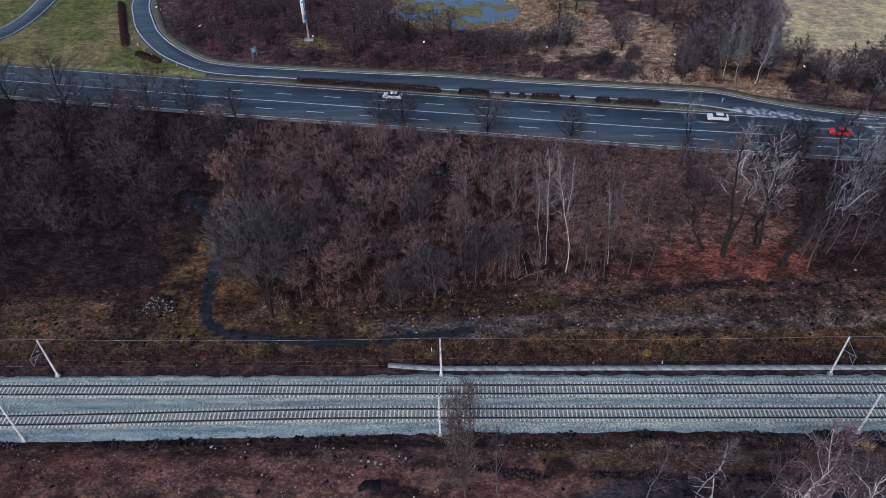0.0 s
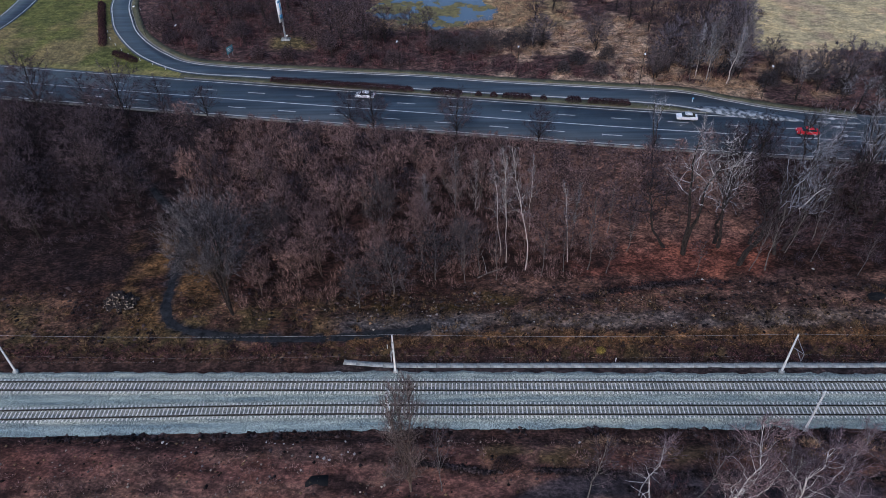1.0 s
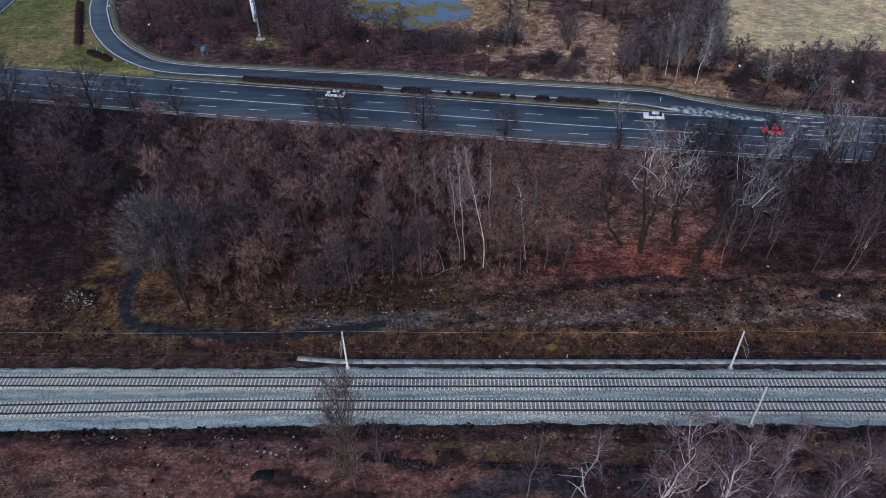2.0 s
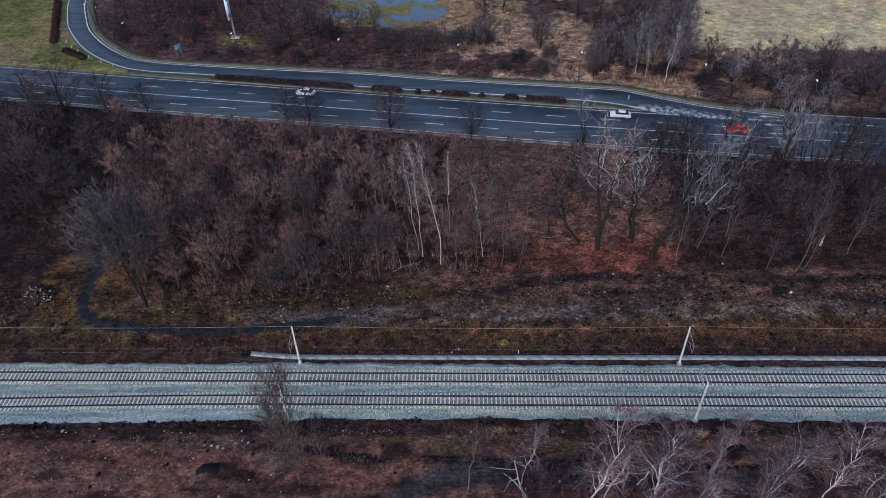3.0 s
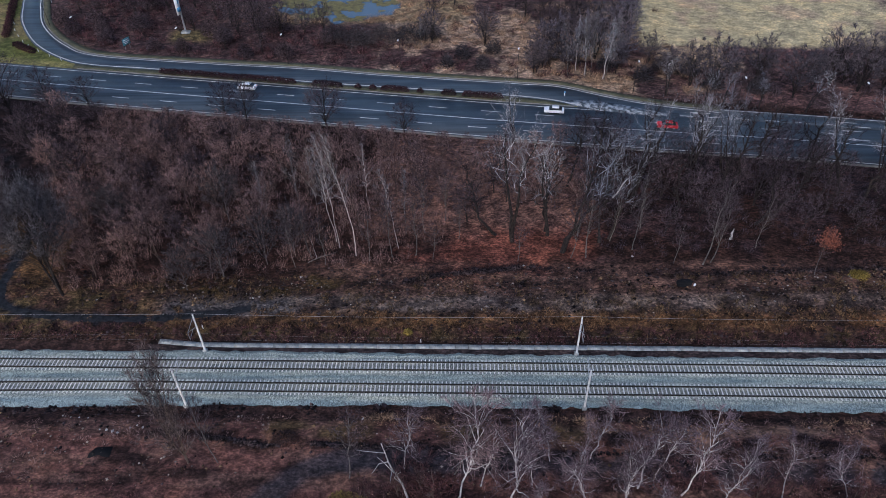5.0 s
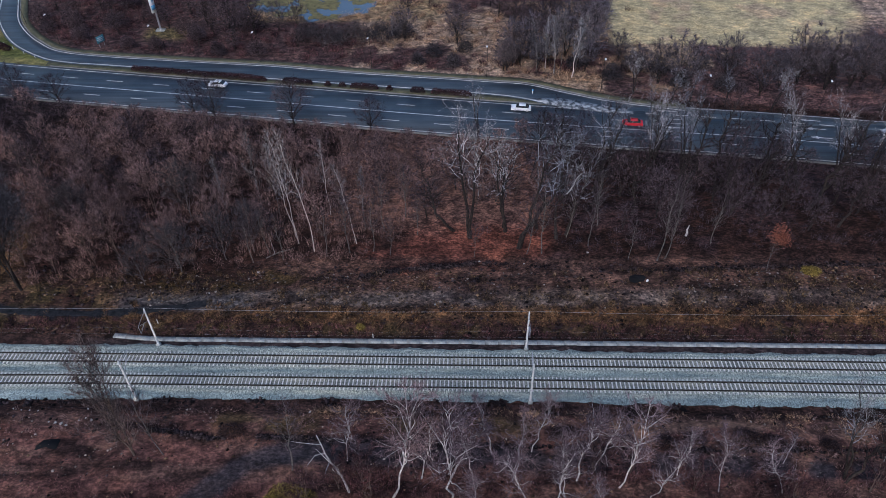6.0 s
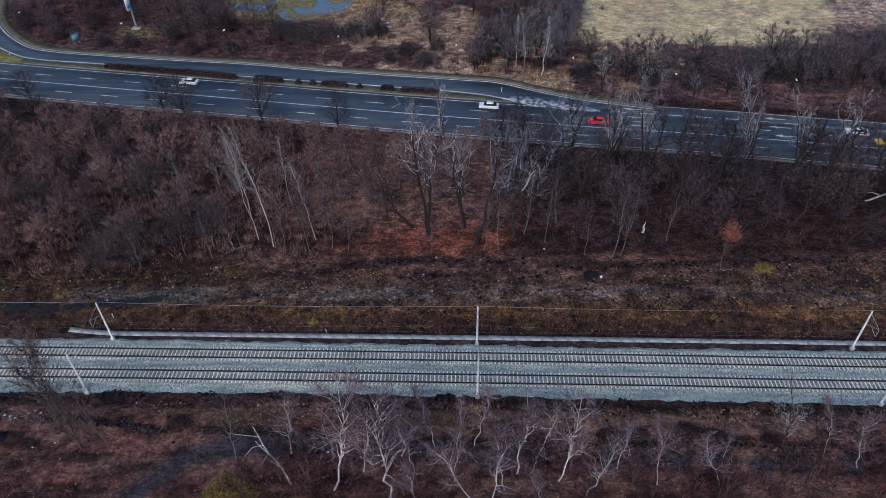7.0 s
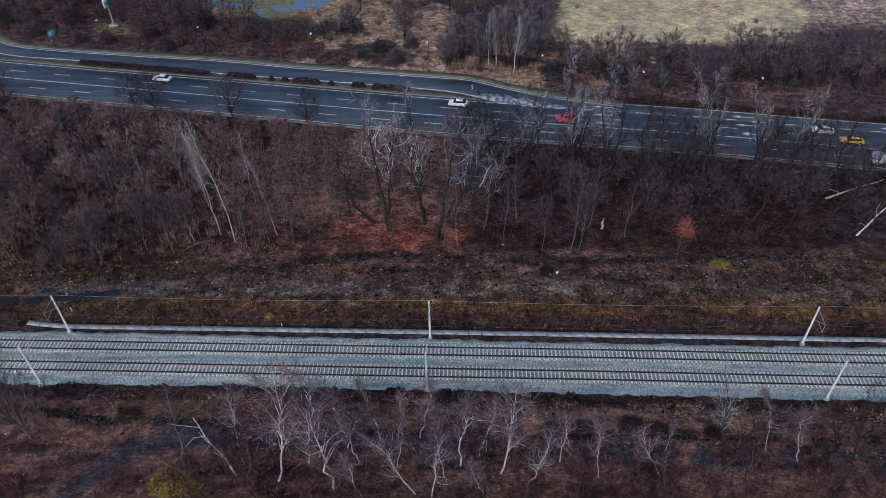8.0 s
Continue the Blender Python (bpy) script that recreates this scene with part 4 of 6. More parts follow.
def grow(rng, h, r, start, spread, limbs, per_limb, per_branch, rise=35, curl=0.5, shape="round", crook=0.06, twig=(0.6, 1.3), twig_r=0.016, stems=1, stem_out=0.0, limb_r=0.34, up=0.35, wild=0.55):
    """A bare tree as two collections: stems with limbs, and branches with twigs."""
    wood, arms, fine = Geo(), Geo(), Geo()
    lp, ld, ll, lr, stems_p = [], [], [], [], []
    for s in range(stems):
        az = 2 * np.pi * s / stems + rng.rand()
        out = stem_out * (0.6 + 0.6 * rng.rand()) if stems > 1 else 0.0
        hs = h * (1.0 if s == 0 else 0.75 + 0.25 * rng.rand())
        k = 9
        u = np.linspace(0, 1, k)
        wob = np.cumsum(rng.randn(k, 2) * crook * hs / k * 2, axis=0)
        wob -= wob[0]
        p = np.column_stack([out * hs * u**1.2 * math.cos(az) + wob[:, 0], out * hs * u**1.2 * math.sin(az) + wob[:, 1], hs * u])
        p[0, 2] = -0.35
        rad = r / math.sqrt(stems) ** 0.7 * (1 - 0.9 * u) + 0.012
        rad[0] *= 1.3
        pipe(wood, p, rad, 6)
        stems_p.append((u, p, rad))
        n = limbs // stems
        us = start + (0.98 - start) * (np.arange(n) + rng.rand(n)) / n
        at = np.stack([np.interp(us, u, p[:, j]) for j in range(3)], axis=1)
        v = (us - start) / (1 - start)
        if shape == "round":
            ln = spread * np.sqrt(np.clip(1 - (v * 1.25 - 0.45) ** 2 / 0.72, 0.06, 1))
        elif shape == "cone":
            ln = spread * (1 - v) ** 0.75 + 0.25 * spread
        else:
            ln = spread * (0.55 + 0.45 * np.sin(np.pi * np.clip(v, 0, 1)))
        ln = ln * (0.7 + 0.6 * rng.rand(n))
        az = np.arange(n) * 2.4 + rng.rand(n) * 0.9 + s
        el = np.radians(rise + 22 * v + 12 * rng.randn(n))
        lp.append(at); ll.append(ln)
        ld.append(np.stack([np.cos(az) * np.cos(el), np.sin(az) * np.cos(el), np.sin(el)], axis=1))
        lr.append(np.maximum(np.interp(us, u, rad) * limb_r * 1.6, 0.02))
    lp, ld, ll, lr = np.concatenate(lp), np.concatenate(ld), np.concatenate(ll), np.concatenate(lr)
    lr = np.minimum(lr, 0.035 * ll + 0.015)
    # limbs in four bends
    mid_c = np.array([0, 0, h * (start + 1) / 2])
    if shape == "dome":
        n = len(lp)
        k = np.arange(n) + 0.5
        zf = 1 - 1.5 * k / n
        az = k * 2.4 + 0.5 * rng.rand(n)
        d = np.stack([np.sqrt(1 - zf**2) * np.cos(az), np.sqrt(1 - zf**2) * np.sin(az), zf], axis=1)
        goal = mid_c + d * np.array([spread, spread, (1 - start) * h / 2]) * (0.72 + 0.36 * rng.rand(n, 1))
        foot, foot_r = np.zeros((n, 3)), np.zeros(n)
        for i in range(n):
            u, p, rad = stems_p[i % stems]
            reach = math.hypot(goal[i, 0], goal[i, 1])
            ub = np.clip((goal[i, 2] - 0.75 * reach - 0.1 * h) / p[-1, 2], 0.55 * start, 0.8)
            foot[i] = [np.interp(ub, u, p[:, j]) for j in range(3)]
            foot_r[i] = np.interp(ub, u, rad)
        bend = foot + (goal - foot) * np.array([0.42, 0.42, 0.68]) + rng.randn(n, 3) * crook * 3
        pts = [foot * (1 - w) ** 2 + 2 * bend * w * (1 - w) + goal * w * w for w in (0, 0.25, 0.5, 0.75, 1)]
        pts = [q + rng.randn(n, 3) * crook * (0 if m == 0 else 1.5) for m, q in enumerate(pts)]
        ll = np.linalg.norm(goal - foot, axis=1)
        lr = np.minimum(np.maximum(foot_r * limb_r * 1.3, 0.02), 0.02 * ll + 0.012)
        dirs = [unit(pts[1] - pts[0])] + [unit(pts[m + 1] - pts[m]) for m in range(4)]
        for m in range(4):
            tubes(arms, pts[m], pts[m + 1], lr * (1 - 0.22 * m), lr * (1 - 0.22 * (m + 1)) + 0.004, 4 if m < 2 else 3)
    else:
        pts, dirs = [lp], [ld]
        for k in range(4):
            d = unit(dirs[-1] + rng.randn(*ld.shape) * crook * 4 + np.array([0, 0, curl * 0.25]))
            pts.append(pts[-1] + d * (ll / 4)[:, None])
            dirs.append(d)
            tubes(arms, pts[-2], pts[-1], lr * (1 - 0.22 * k), lr * (1 - 0.22 * (k + 1)) + 0.004, 4 if k < 2 else 3)
    P, D = np.stack(pts, axis=1), np.stack(dirs, axis=1)
    # branches
    n, m = len(P), per_limb
    u = (0.35 + 0.65 * rng.rand(n, m)) * 4 if shape == "dome" else (0.18 + 0.82 * rng.rand(n, m)) * 4
    k = np.minimum(u.astype(int), 3)
    w = (u - k)[..., None]
    idx = np.arange(n)[:, None]
    b0 = P[idx, k] * (1 - w) + P[idx, k + 1] * w
    bd = unit(D[idx, k + 1] + rng.randn(n, m, 3) * wild + np.array([0, 0, up * 0.6]))
    bl = (ll[:, None] * (0.16 + 0.22 * rng.rand(n, m)) + 0.25) * (1.25 - 0.17 * u) if shape == "dome" else (ll[:, None] * (0.22 + 0.3 * rng.rand(n, m)) + 0.25) * (1.15 - 0.12 * u)
    b1 = b0 + bd * bl[..., None]
    br = np.broadcast_to((lr * 0.34)[:, None], (n, m)).ravel()
    b0, b1, bd, bl = b0.reshape(-1, 3), b1.reshape(-1, 3), bd.reshape(-1, 3), bl.ravel()
    tubes(fine, b0, b1, np.clip(br, 0.014, 0.05), 0.008, 3)
    # twigs
    q = per_branch
    u = 0.15 + 0.85 * rng.rand(len(b0), q)
    t0 = b0[:, None] + (b1 - b0)[:, None] * u[..., None]
    td = unit(bd[:, None] + rng.randn(len(b0), q, 3) * 0.6 + np.array([0, 0, up]))
    tl = twig[0] + (twig[1] - twig[0]) * rng.rand(len(b0), q)
    t1 = t0 + td * tl[..., None]
    spikes(fine, t0.reshape(-1, 3), t1.reshape(-1, 3), twig_r * (0.7 + 0.6 * rng.rand(len(b0) * q)))
    return wood, arms, fine


class Kind:
    """A kind of tree: a few built forms, copied to where the trees stand."""

    def __init__(self, name, labels, category, group, bark_mat, twig_mat, count, seed, limb_mat=None, **form):
        self.forms, self.used = [], 0
        for k in range(count):
            rng = np.random.RandomState(seed + k)
            wood, arms, fine = grow(rng, **form)
            host = fine if limb_mat else wood
            for v, f in zip(arms.v, arms.f):
                host.add(v, f - f.min())
            self.forms.append((smooth_mesh(wood.mesh("trunk")), fine.mesh("crown")))
        self.name, self.labels, self.category, self.group = name, labels, category, group
        self.mats, self.height = (bark_mat, twig_mat), form["h"]

    def put(self, x, y, h=None, turn=0.0, lean=(0.0, 0.0), label="", wide=None):
        k = (h or self.height) / self.height
        w = wide or k
        ob = thing(self.name, label or self.labels, self.category, self.group)
        z = float(ground_z(x, y))
        ob.matrix_basis = Matrix.Translation((x, y, z - 0.05)) @ Euler((lean[0], lean[1], 0)).to_matrix().to_4x4() @ pose(0, 0, 0, 0, 0, turn) @ Matrix.Diagonal((w, w, k, 1))
        trunk, crown = self.forms[self.used % len(self.forms)]
        self.used += 1
        part("trunk", trunk, self.mats[0], ob)
        part("crown", crown, self.mats[1], ob)
        return ob


rng = np.random.RandomState(21)
BIRCH = Kind("birch_tree", "bare birch with a slim white trunk in the wood", "birch", "birches", M_B_BIRCH, M_T_BIRCH, 3, 100, h=22, r=0.072, start=0.42, spread=2.6, limbs=26, per_limb=8, per_branch=5, rise=50, shape="cone", crook=0.055, twig=(0.4, 0.9), twig_r=0.010)
ROUND = Kind("broad_tree", "large bare tree with a dense rounded grey crown", "tree", "", M_B_DARK, M_T_ROUND, 1, 120, h=17, r=0.3, start=0.46, spread=7.0, limbs=96, per_limb=20, per_branch=13, shape="dome", crook=0.06, twig=(0.4, 0.95), twig_r=0.013, stems=4, stem_out=0.12)
ROADSIDE = Kind("roadside_tree", "dark bare spreading tree beside the main road", "tree", "trees beside the road", M_B_DARK, M_T_PURPLE, 3, 130, h=11, r=0.17, start=0.2, spread=4.8, limbs=34, per_limb=12, per_branch=9, shape="dome", crook=0.06, twig=(0.4, 1.0), twig_r=0.013, limb_r=0.3)
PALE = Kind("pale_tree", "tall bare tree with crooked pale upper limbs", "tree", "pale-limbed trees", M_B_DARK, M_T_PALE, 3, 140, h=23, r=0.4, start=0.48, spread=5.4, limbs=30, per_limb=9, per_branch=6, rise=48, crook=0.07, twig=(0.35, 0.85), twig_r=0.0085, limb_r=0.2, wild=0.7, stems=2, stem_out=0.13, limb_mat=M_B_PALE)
YOUNG = Kind("young_tree", "slim bare young tree with reddish-brown twigs", "tree", "young trees of the wood", M_B_BROWN, M_T_BROWN, 6, 150, h=10, r=0.08, start=0.25, spread=2.7, limbs=27, per_limb=9, per_branch=9, shape="dome", crook=0.08, twig=(0.4, 1.0), twig_r=0.0165, stems=3, stem_out=0.12, up=0.45)
SCRUB = Kind("scrub_tree", "bare grey-purple tree in a dense thicket", "tree", "trees of the thicket", M_B_DARK, M_T_PURPLE, 6, 160, h=10, r=0.13, start=0.2, spread=3.6, limbs=30, per_limb=9, per_branch=9, shape="dome", crook=0.09, twig=(0.4, 1.05), twig_r=0.0175, stems=3, stem_out=0.12)
TALL = Kind("tall_tree", "tall dark bare tree in the wood", "tree", "tall dark trees of the wood", M_B_DARK, M_T_DARK, 4, 170, h=18, r=0.31, start=0.34, spread=5.2, limbs=20, per_limb=8, per_branch=5, rise=30, curl=0.8, shape="even", crook=0.12, twig=(0.4, 1.0), twig_r=0.011, limb_r=0.5)
SLIM = Kind("slim_tree", "thin grey bare tree at the edge of the wood", "tree", "thin trees at the wood edge", M_B_GREY, M_T_PURPLE, 3, 180, h=14, r=0.08, start=0.3, spread=2.2, limbs=22, per_limb=8, per_branch=7, shape="dome", crook=0.05, twig=(0.4, 0.9), twig_r=0.011)
SLIM_GREY = Kind("grey_tree", "tall bare tree with pale grey upswept branches", "tree", "pale grey trees in the wood", M_B_GREY, M_T_GREY, 2, 185, h=14, r=0.09, start=0.25, spread=4.2, limbs=26, per_limb=8, per_branch=6, rise=52, shape="cone", crook=0.06, twig=(0.4, 0.9), twig_r=0.0095, limb_mat=M_T_GREY)
POPLAR = Kind("poplar_tree", "narrow upright bare poplar with brown branches", "poplar", "", M_B_BROWN, M_T_POPLAR, 1, 190, h=18, r=0.12, start=0.1, spread=4.4, limbs=66, per_limb=10, per_branch=9, rise=62, shape="even", crook=0.03, twig=(0.5, 1.2), twig_r=0.010, stems=3, stem_out=0.05, up=1.2)
NEAR_BIRCH = Kind("crooked_birch", "crooked bare birch with pale bark near the railway", "birch", "crooked birches near the railway", M_B_PALE, M_T_NEAR, 4, 200, h=14, r=0.085, start=0.3, spread=3.4, limbs=24, per_limb=12, per_branch=9, rise=48, crook=0.1, twig=(0.4, 1.0), twig_r=0.0095, limb_r=0.42, wild=0.7, limb_mat=None)
FIELD_TREE = Kind("hedgerow_tree", "dark bare tree in a hedgerow by the field", "tree", "hedgerow trees", M_B_DARK, M_T_ROW, 4, 210, h=11, r=0.15, start=0.16, spread=4.3, limbs=40, per_limb=11, per_branch=14, shape="dome", crook=0.08, twig=(0.35, 0.8), twig_r=0.0165, stems=2, stem_out=0.1)

TAKEN = []


def stand(kind, x, y, h, turn=None, lean=(0, 0), label="", wide=None):
    TAKEN.append((x, y))
    return kind.put(x, y, h, rng.rand() * 360 if turn is None else turn, lean, label, wide)


# birches in the middle of the wood
for _x, _y, _h, _l in [(17.4, 23.5, 23.5, 0.06), (16.6, 25.2, 19.5, 0.1), (20.5, 21.4, 24, 0.07), (27.8, 23, 17.2, 0.12), (21.9, 31.6, 16, 0.02), (28.1, 101.8, 9.1, 0.0), (77.7, 95.7, 7.3, -0.09), (111.5, 50.7, 12.9, 0.0)]:
    stand(BIRCH, _x, _y, _h, lean=(0, -_l), wide=_h / 24)
GREY_DOME = Kind("small_tree", "small bare tree with a thin stem and rounded dark grey crown", "tree", "small round trees at the wood edge", M_B_GREY, M_T_DOME, 2, 240, h=10, r=0.09, start=0.22, spread=4.0, limbs=38, per_limb=11, per_branch=12, shape="dome", crook=0.06, twig=(0.35, 0.8), twig_r=0.014, limb_mat=M_T_DOME)
for _x, _y, _h, _w in [(-1.4, 16.1, 10.6, 1.25), (-6.7, 13, 9.2, 0.7), (5.4, 19.5, 11.1, 0.8), (9.9, 21.4, 11.6, 0.75), (-4.3, 31.4, 12.6, 0.9), (-22.5, 25.9, 11.7, 0.9)]:
    stand(GREY_DOME, _x, _y, _h, wide=_w)
for _x, _y, _h, _w in [(8.7, 33.2, 16.2, 0.62), (12.3, 31.8, 14.6, 0.55), (28.9, 26.9, 13, 0.5), (3.8, 28.5, 14.2, 0.55)]:
    stand(SLIM_GREY, _x, _y, _h, wide=_w)
stand(ROUND, -26.9, 11.4, 22.5, wide=0.97)
for _x, _y, _h in [(-64.6, 69.7, 15.2), (-86.8, 75.3, 15.3), (-101.8, 79.3, 13.8), (-58.2, 74.8, 9.4), (-47.7, 72.9, 8.3), (-14.4, 67.7, 8.9), (-9.2, 66.7, 10.1), (9, 64.3, 11.1), (-77.2, 77.5, 8.9), (-116.9, 82.5, 11.7), (26.3, 61.7, 8.2)]:
    stand(ROADSIDE, _x, _y, _h)
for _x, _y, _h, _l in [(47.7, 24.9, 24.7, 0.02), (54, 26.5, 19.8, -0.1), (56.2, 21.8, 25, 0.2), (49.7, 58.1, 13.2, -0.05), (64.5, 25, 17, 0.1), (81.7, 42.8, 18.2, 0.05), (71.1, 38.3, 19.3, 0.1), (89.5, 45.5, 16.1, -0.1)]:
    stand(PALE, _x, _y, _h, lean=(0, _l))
for _x, _y, _h, _l in [(44.9, 26.8, 15.5, -0.22), (53.7, 27.7, 16.5, -0.12), (59.7, 27.2, 14.4, 0.2), (79.8, 39.5, 18.2, 0.08), (87.6, 39.6, 18.2, 0.05), (99, 50.1, 13, 0.0), (108.8, 31.9, 18.1, 0.18), (119.4, 21.7, 11.1, 0.28), (93.3, 46.4, 17, 0.1), (102.1, 42.6, 16, 0.15), (114.7, 39.7, 17, 0.2), (122.4, 36.9, 17.9, 0.12), (130, 40.5, 16.8, 0.1), (136.8, 34.9, 17.8, 0.1), (66.1, 43.9, 16.2, -0.05), (73.8, 48.5, 15.1, 0.1), (59.3, 42.1, 15.3, 0.0), (143.6, 30.3, 16.9, 0.15), (84.9, 33.5, 14.2, 0.1), (96.5, 33.4, 15.1, 0.2), (125.5, 28.6, 15, 0.15), (151, 36.6, 16.7, 0.0), (70.2, 34.4, 16.3, 0.15), (90.8, 28.8, 14.2, 0.1), (105.1, 37.1, 16.1, 0.1), (112.1, 26.8, 13.1, 0.25), (133.1, 28.5, 14, 0.15), (142.3, 42.2, 15.7, 0.1), (77.1, 30.8, 14.3, -0.1)]:
    stand(TALL, _x, _y, _h, lean=(0, _l))
for _x, _y, _h in [(57.4, 20.4, 12.4), (60, 20.3, 15), (68.1, 22.1, 12.9), (70.5, 27.9, 13.3), (74.4, 18.8, 9.3), (79.1, 18.5, 17.4), (80.5, 19, 13.3), (48.4, 19.6, 7.8), (30.9, 21.3, 11.5), (33.9, 20.3, 8.3), (26.9, 20.8, 12.6), (23, 19.9, 10.5), (12.9, 20.9, 11.6), (10.4, 18.6, 9.5), (15.5, 19, 10.5), (38.3, 25.9, 9.3), (83.1, 25.1, 13.3), (89, 22.3, 11.2), (64.5, 24.3, 11.3), (35.8, 31.1, 11.4), (32.3, 27.4, 12.5)]:
    stand(SLIM, _x, _y, _h)
stand(POPLAR, 3.3, -19.4, 19.6, lean=(0, -0.04), wide=1.35)
stand(SLIM, 7.2, -19.3, 15, label="thin bare tree beside a poplar", wide=0.7)
for _x, _y, _h, _l, _t in [(38, -24.9, 20.2, 0.1, 0), (31.7, -20, 12.1, 0.08, 40), (45.3, -26.1, 20.8, 0.08, 80), (50.5, -18.6, 9.9, -0.17, 120), (55.6, -26.4, 13, -0.3, 160), (57.6, -26.7, 12.8, 0.12, 200), (55.7, -18.3, 11.1, 0.06, 240), (61.1, -22.3, 16.3, 0.04, 280), (66.2, -23.2, 16.2, 0.01, 320), (73.9, -21.3, 9.8, -0.02, 30), (64, -26.2, 7.6, -0.16, 70), (100.7, -18.9, 10.2, -0.12, 150), (104.4, -20.5, 11.4, -0.18, 190), (86.2, -23.6, 10.5, -0.36, 230), (87.7, -19.5, 5.3, -0.02, 270), (48.9, -26.9, 10.1, -0.17, 310), (120, -25, 13, 0.05, 100)]:
    stand(NEAR_BIRCH, _x, _y, _h, turn=_t, lean=(0, _l))
for _x, _y, _h, _l in [(94.6, -21.9, 12.5, 0.3), (106.8, -25.3, 18.5, -0.15), (108.3, -21.8, 12.3, -0.25)]:
    stand(TALL, _x, _y, _h, lean=(0, _l), wide=0.75)
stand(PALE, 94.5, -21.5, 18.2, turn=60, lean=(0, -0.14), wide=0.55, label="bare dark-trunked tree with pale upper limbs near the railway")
for _x, _y, _h, _l in [(24.8, -21.5, 14.4, 0.1), (38.1, -20.7, 14.4, 0.2)]:
    stand(SLIM, _x, _y, _h, lean=(0, _l), label="thin dark bare tree beside an earth track")
# beyond the slip road
for _x, _y, _h in [(-15, 106.4, 13.1), (-21.5, 110.7, 12.1), (-18.3, 114.4, 12.1), (-10.2, 110.5, 11), (-25.3, 117.4, 11.1), (-4.2, 112.2, 9), (-31.4, 123.1, 11), (-45.6, 126.3, 10.1), (-53.7, 121.8, 11.2), (-59.9, 128.6, 12.1), (-39.6, 130.8, 12), (-66.1, 135.3, 12.1), (-49.8, 138.5, 13), (-25.5, 132.3, 11.9), (-32.6, 139.9, 12.9), (-72.2, 143, 12.1), (-21.5, 143.3, 11.8), (-57.9, 146.3, 12), (28.6, 110.4, 6.9), (0.8, 114.8, 8), (36.2, 130.5, 9.7), (55.9, 120.8, 10.7), (63.5, 127.9, 11.5), (70.4, 121.3, 11.5), (47.8, 135.6, 10.6), (75, 133.9, 12.4), (80.9, 127.4, 11.4), (67.7, 111.3, 11.6), (74.4, 114.8, 11.6), (62, 104.1, 10.7), (79.4, 109.2, 10.6), (44.3, 110.1, 8.8), (30.4, 123.3, 8.8)]:
    stand(SCRUB, _x, _y, _h)
BLUE_SCRUB = Kind("blue_grey_tree", "dense bare blue-grey tree beside a field", "tree", "trees beside the field", M_B_DARK, M_T_BLUE, 3, 260, h=12, r=0.13, start=0.15, spread=3.8, limbs=32, per_limb=10, per_branch=10, shape="dome", crook=0.08, twig=(0.4, 1.0), twig_r=0.019, stems=3, stem_out=0.1)
for _x, _y, _h in [(74.9, 92.8, 14.2), (79.3, 99.5, 13.1), (69.9, 97.1, 12.7), (58.4, 91.7, 12.3), (67.1, 92.1, 10.8), (80.4, 105.5, 12.6), (73.7, 103.8, 12.6), (78.7, 93.7, 9.8), (63.1, 100.4, 10.8), (81.2, 111.9, 12.5), (75.9, 88.7, 8.8), (64.2, 89.8, 8.9)]:
    stand(BLUE_SCRUB, _x, _y, _h)
for _x, _y, _h in [(60.3, 92.2, 9.9), (66.1, 95.8, 10.8), (71.9, 96.6, 11.7), (76.6, 101, 11.7), (58.2, 98.7, 8.8), (68.8, 103, 12.7), (63.9, 109.6, 11.7), (77.2, 122, 12.5), (71.2, 129.5, 12.4), (59.9, 115.2, 10.7), (83, 118.2, 11.5), (80.7, 136.5, 11.4), (53.8, 129.1, 9.6), (-72.2, 127, 9.2), (-64, 122.1, 8.1), (-35.4, 114.8, 7.1), (-47.6, 110.4, 6.1), (-13.1, 100.3, 6.1), (-23.2, 102.4, 7.1), (2.9, 102.7, 6)]:
    stand(SCRUB, _x, _y, _h)
for _x, _y, _h in [(56.2, 89.3, 7.9), (56.9, 89.5, 7.4), (30.6, 106.5, 8.4), (44.4, 104.5, 8.9), (92.4, 82.5, 10.4), (97.4, 81.1, 11.6), (109.2, 86, 9.9), (114.4, 76.8, 11.5), (124.9, 82.7, 13), (130, 79.5, 12.7), (136.1, 80.2, 12.6), (143.3, 79.6, 13), (151.1, 79.6, 12.5), (156.6, 80.2, 13), (120, 80.5, 8.8), (128.1, 83.7, 9.5), (140.1, 83.4, 10.7), (148, 83.5, 11.1), (162, 79.5, 12), (168, 78.5, 12.5), (175, 78, 12), (103, 88, 7), (88, 86, 7.5), (84.5, 93, 7.5)]:
    stand(FIELD_TREE, _x, _y, _h * 1.1)
for _x, _y, _h, _l in [(68.1, 86.1, 14.8, -0.05), (72.7, 85.6, 14.8, 0.12), (64.3, 87.5, 12.8, -0.1), (70.1, 90.2, 13.8, 0.0)]:
    stand(SLIM_GREY, _x, _y, _h, lean=(0, _l), wide=_h / 17, label="pale grey bare tree at the corner of a field")
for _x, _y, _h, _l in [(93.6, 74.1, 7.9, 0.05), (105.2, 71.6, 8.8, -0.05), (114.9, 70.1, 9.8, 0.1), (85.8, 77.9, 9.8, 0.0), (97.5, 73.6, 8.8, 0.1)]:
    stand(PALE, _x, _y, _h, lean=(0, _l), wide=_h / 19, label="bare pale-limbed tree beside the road")


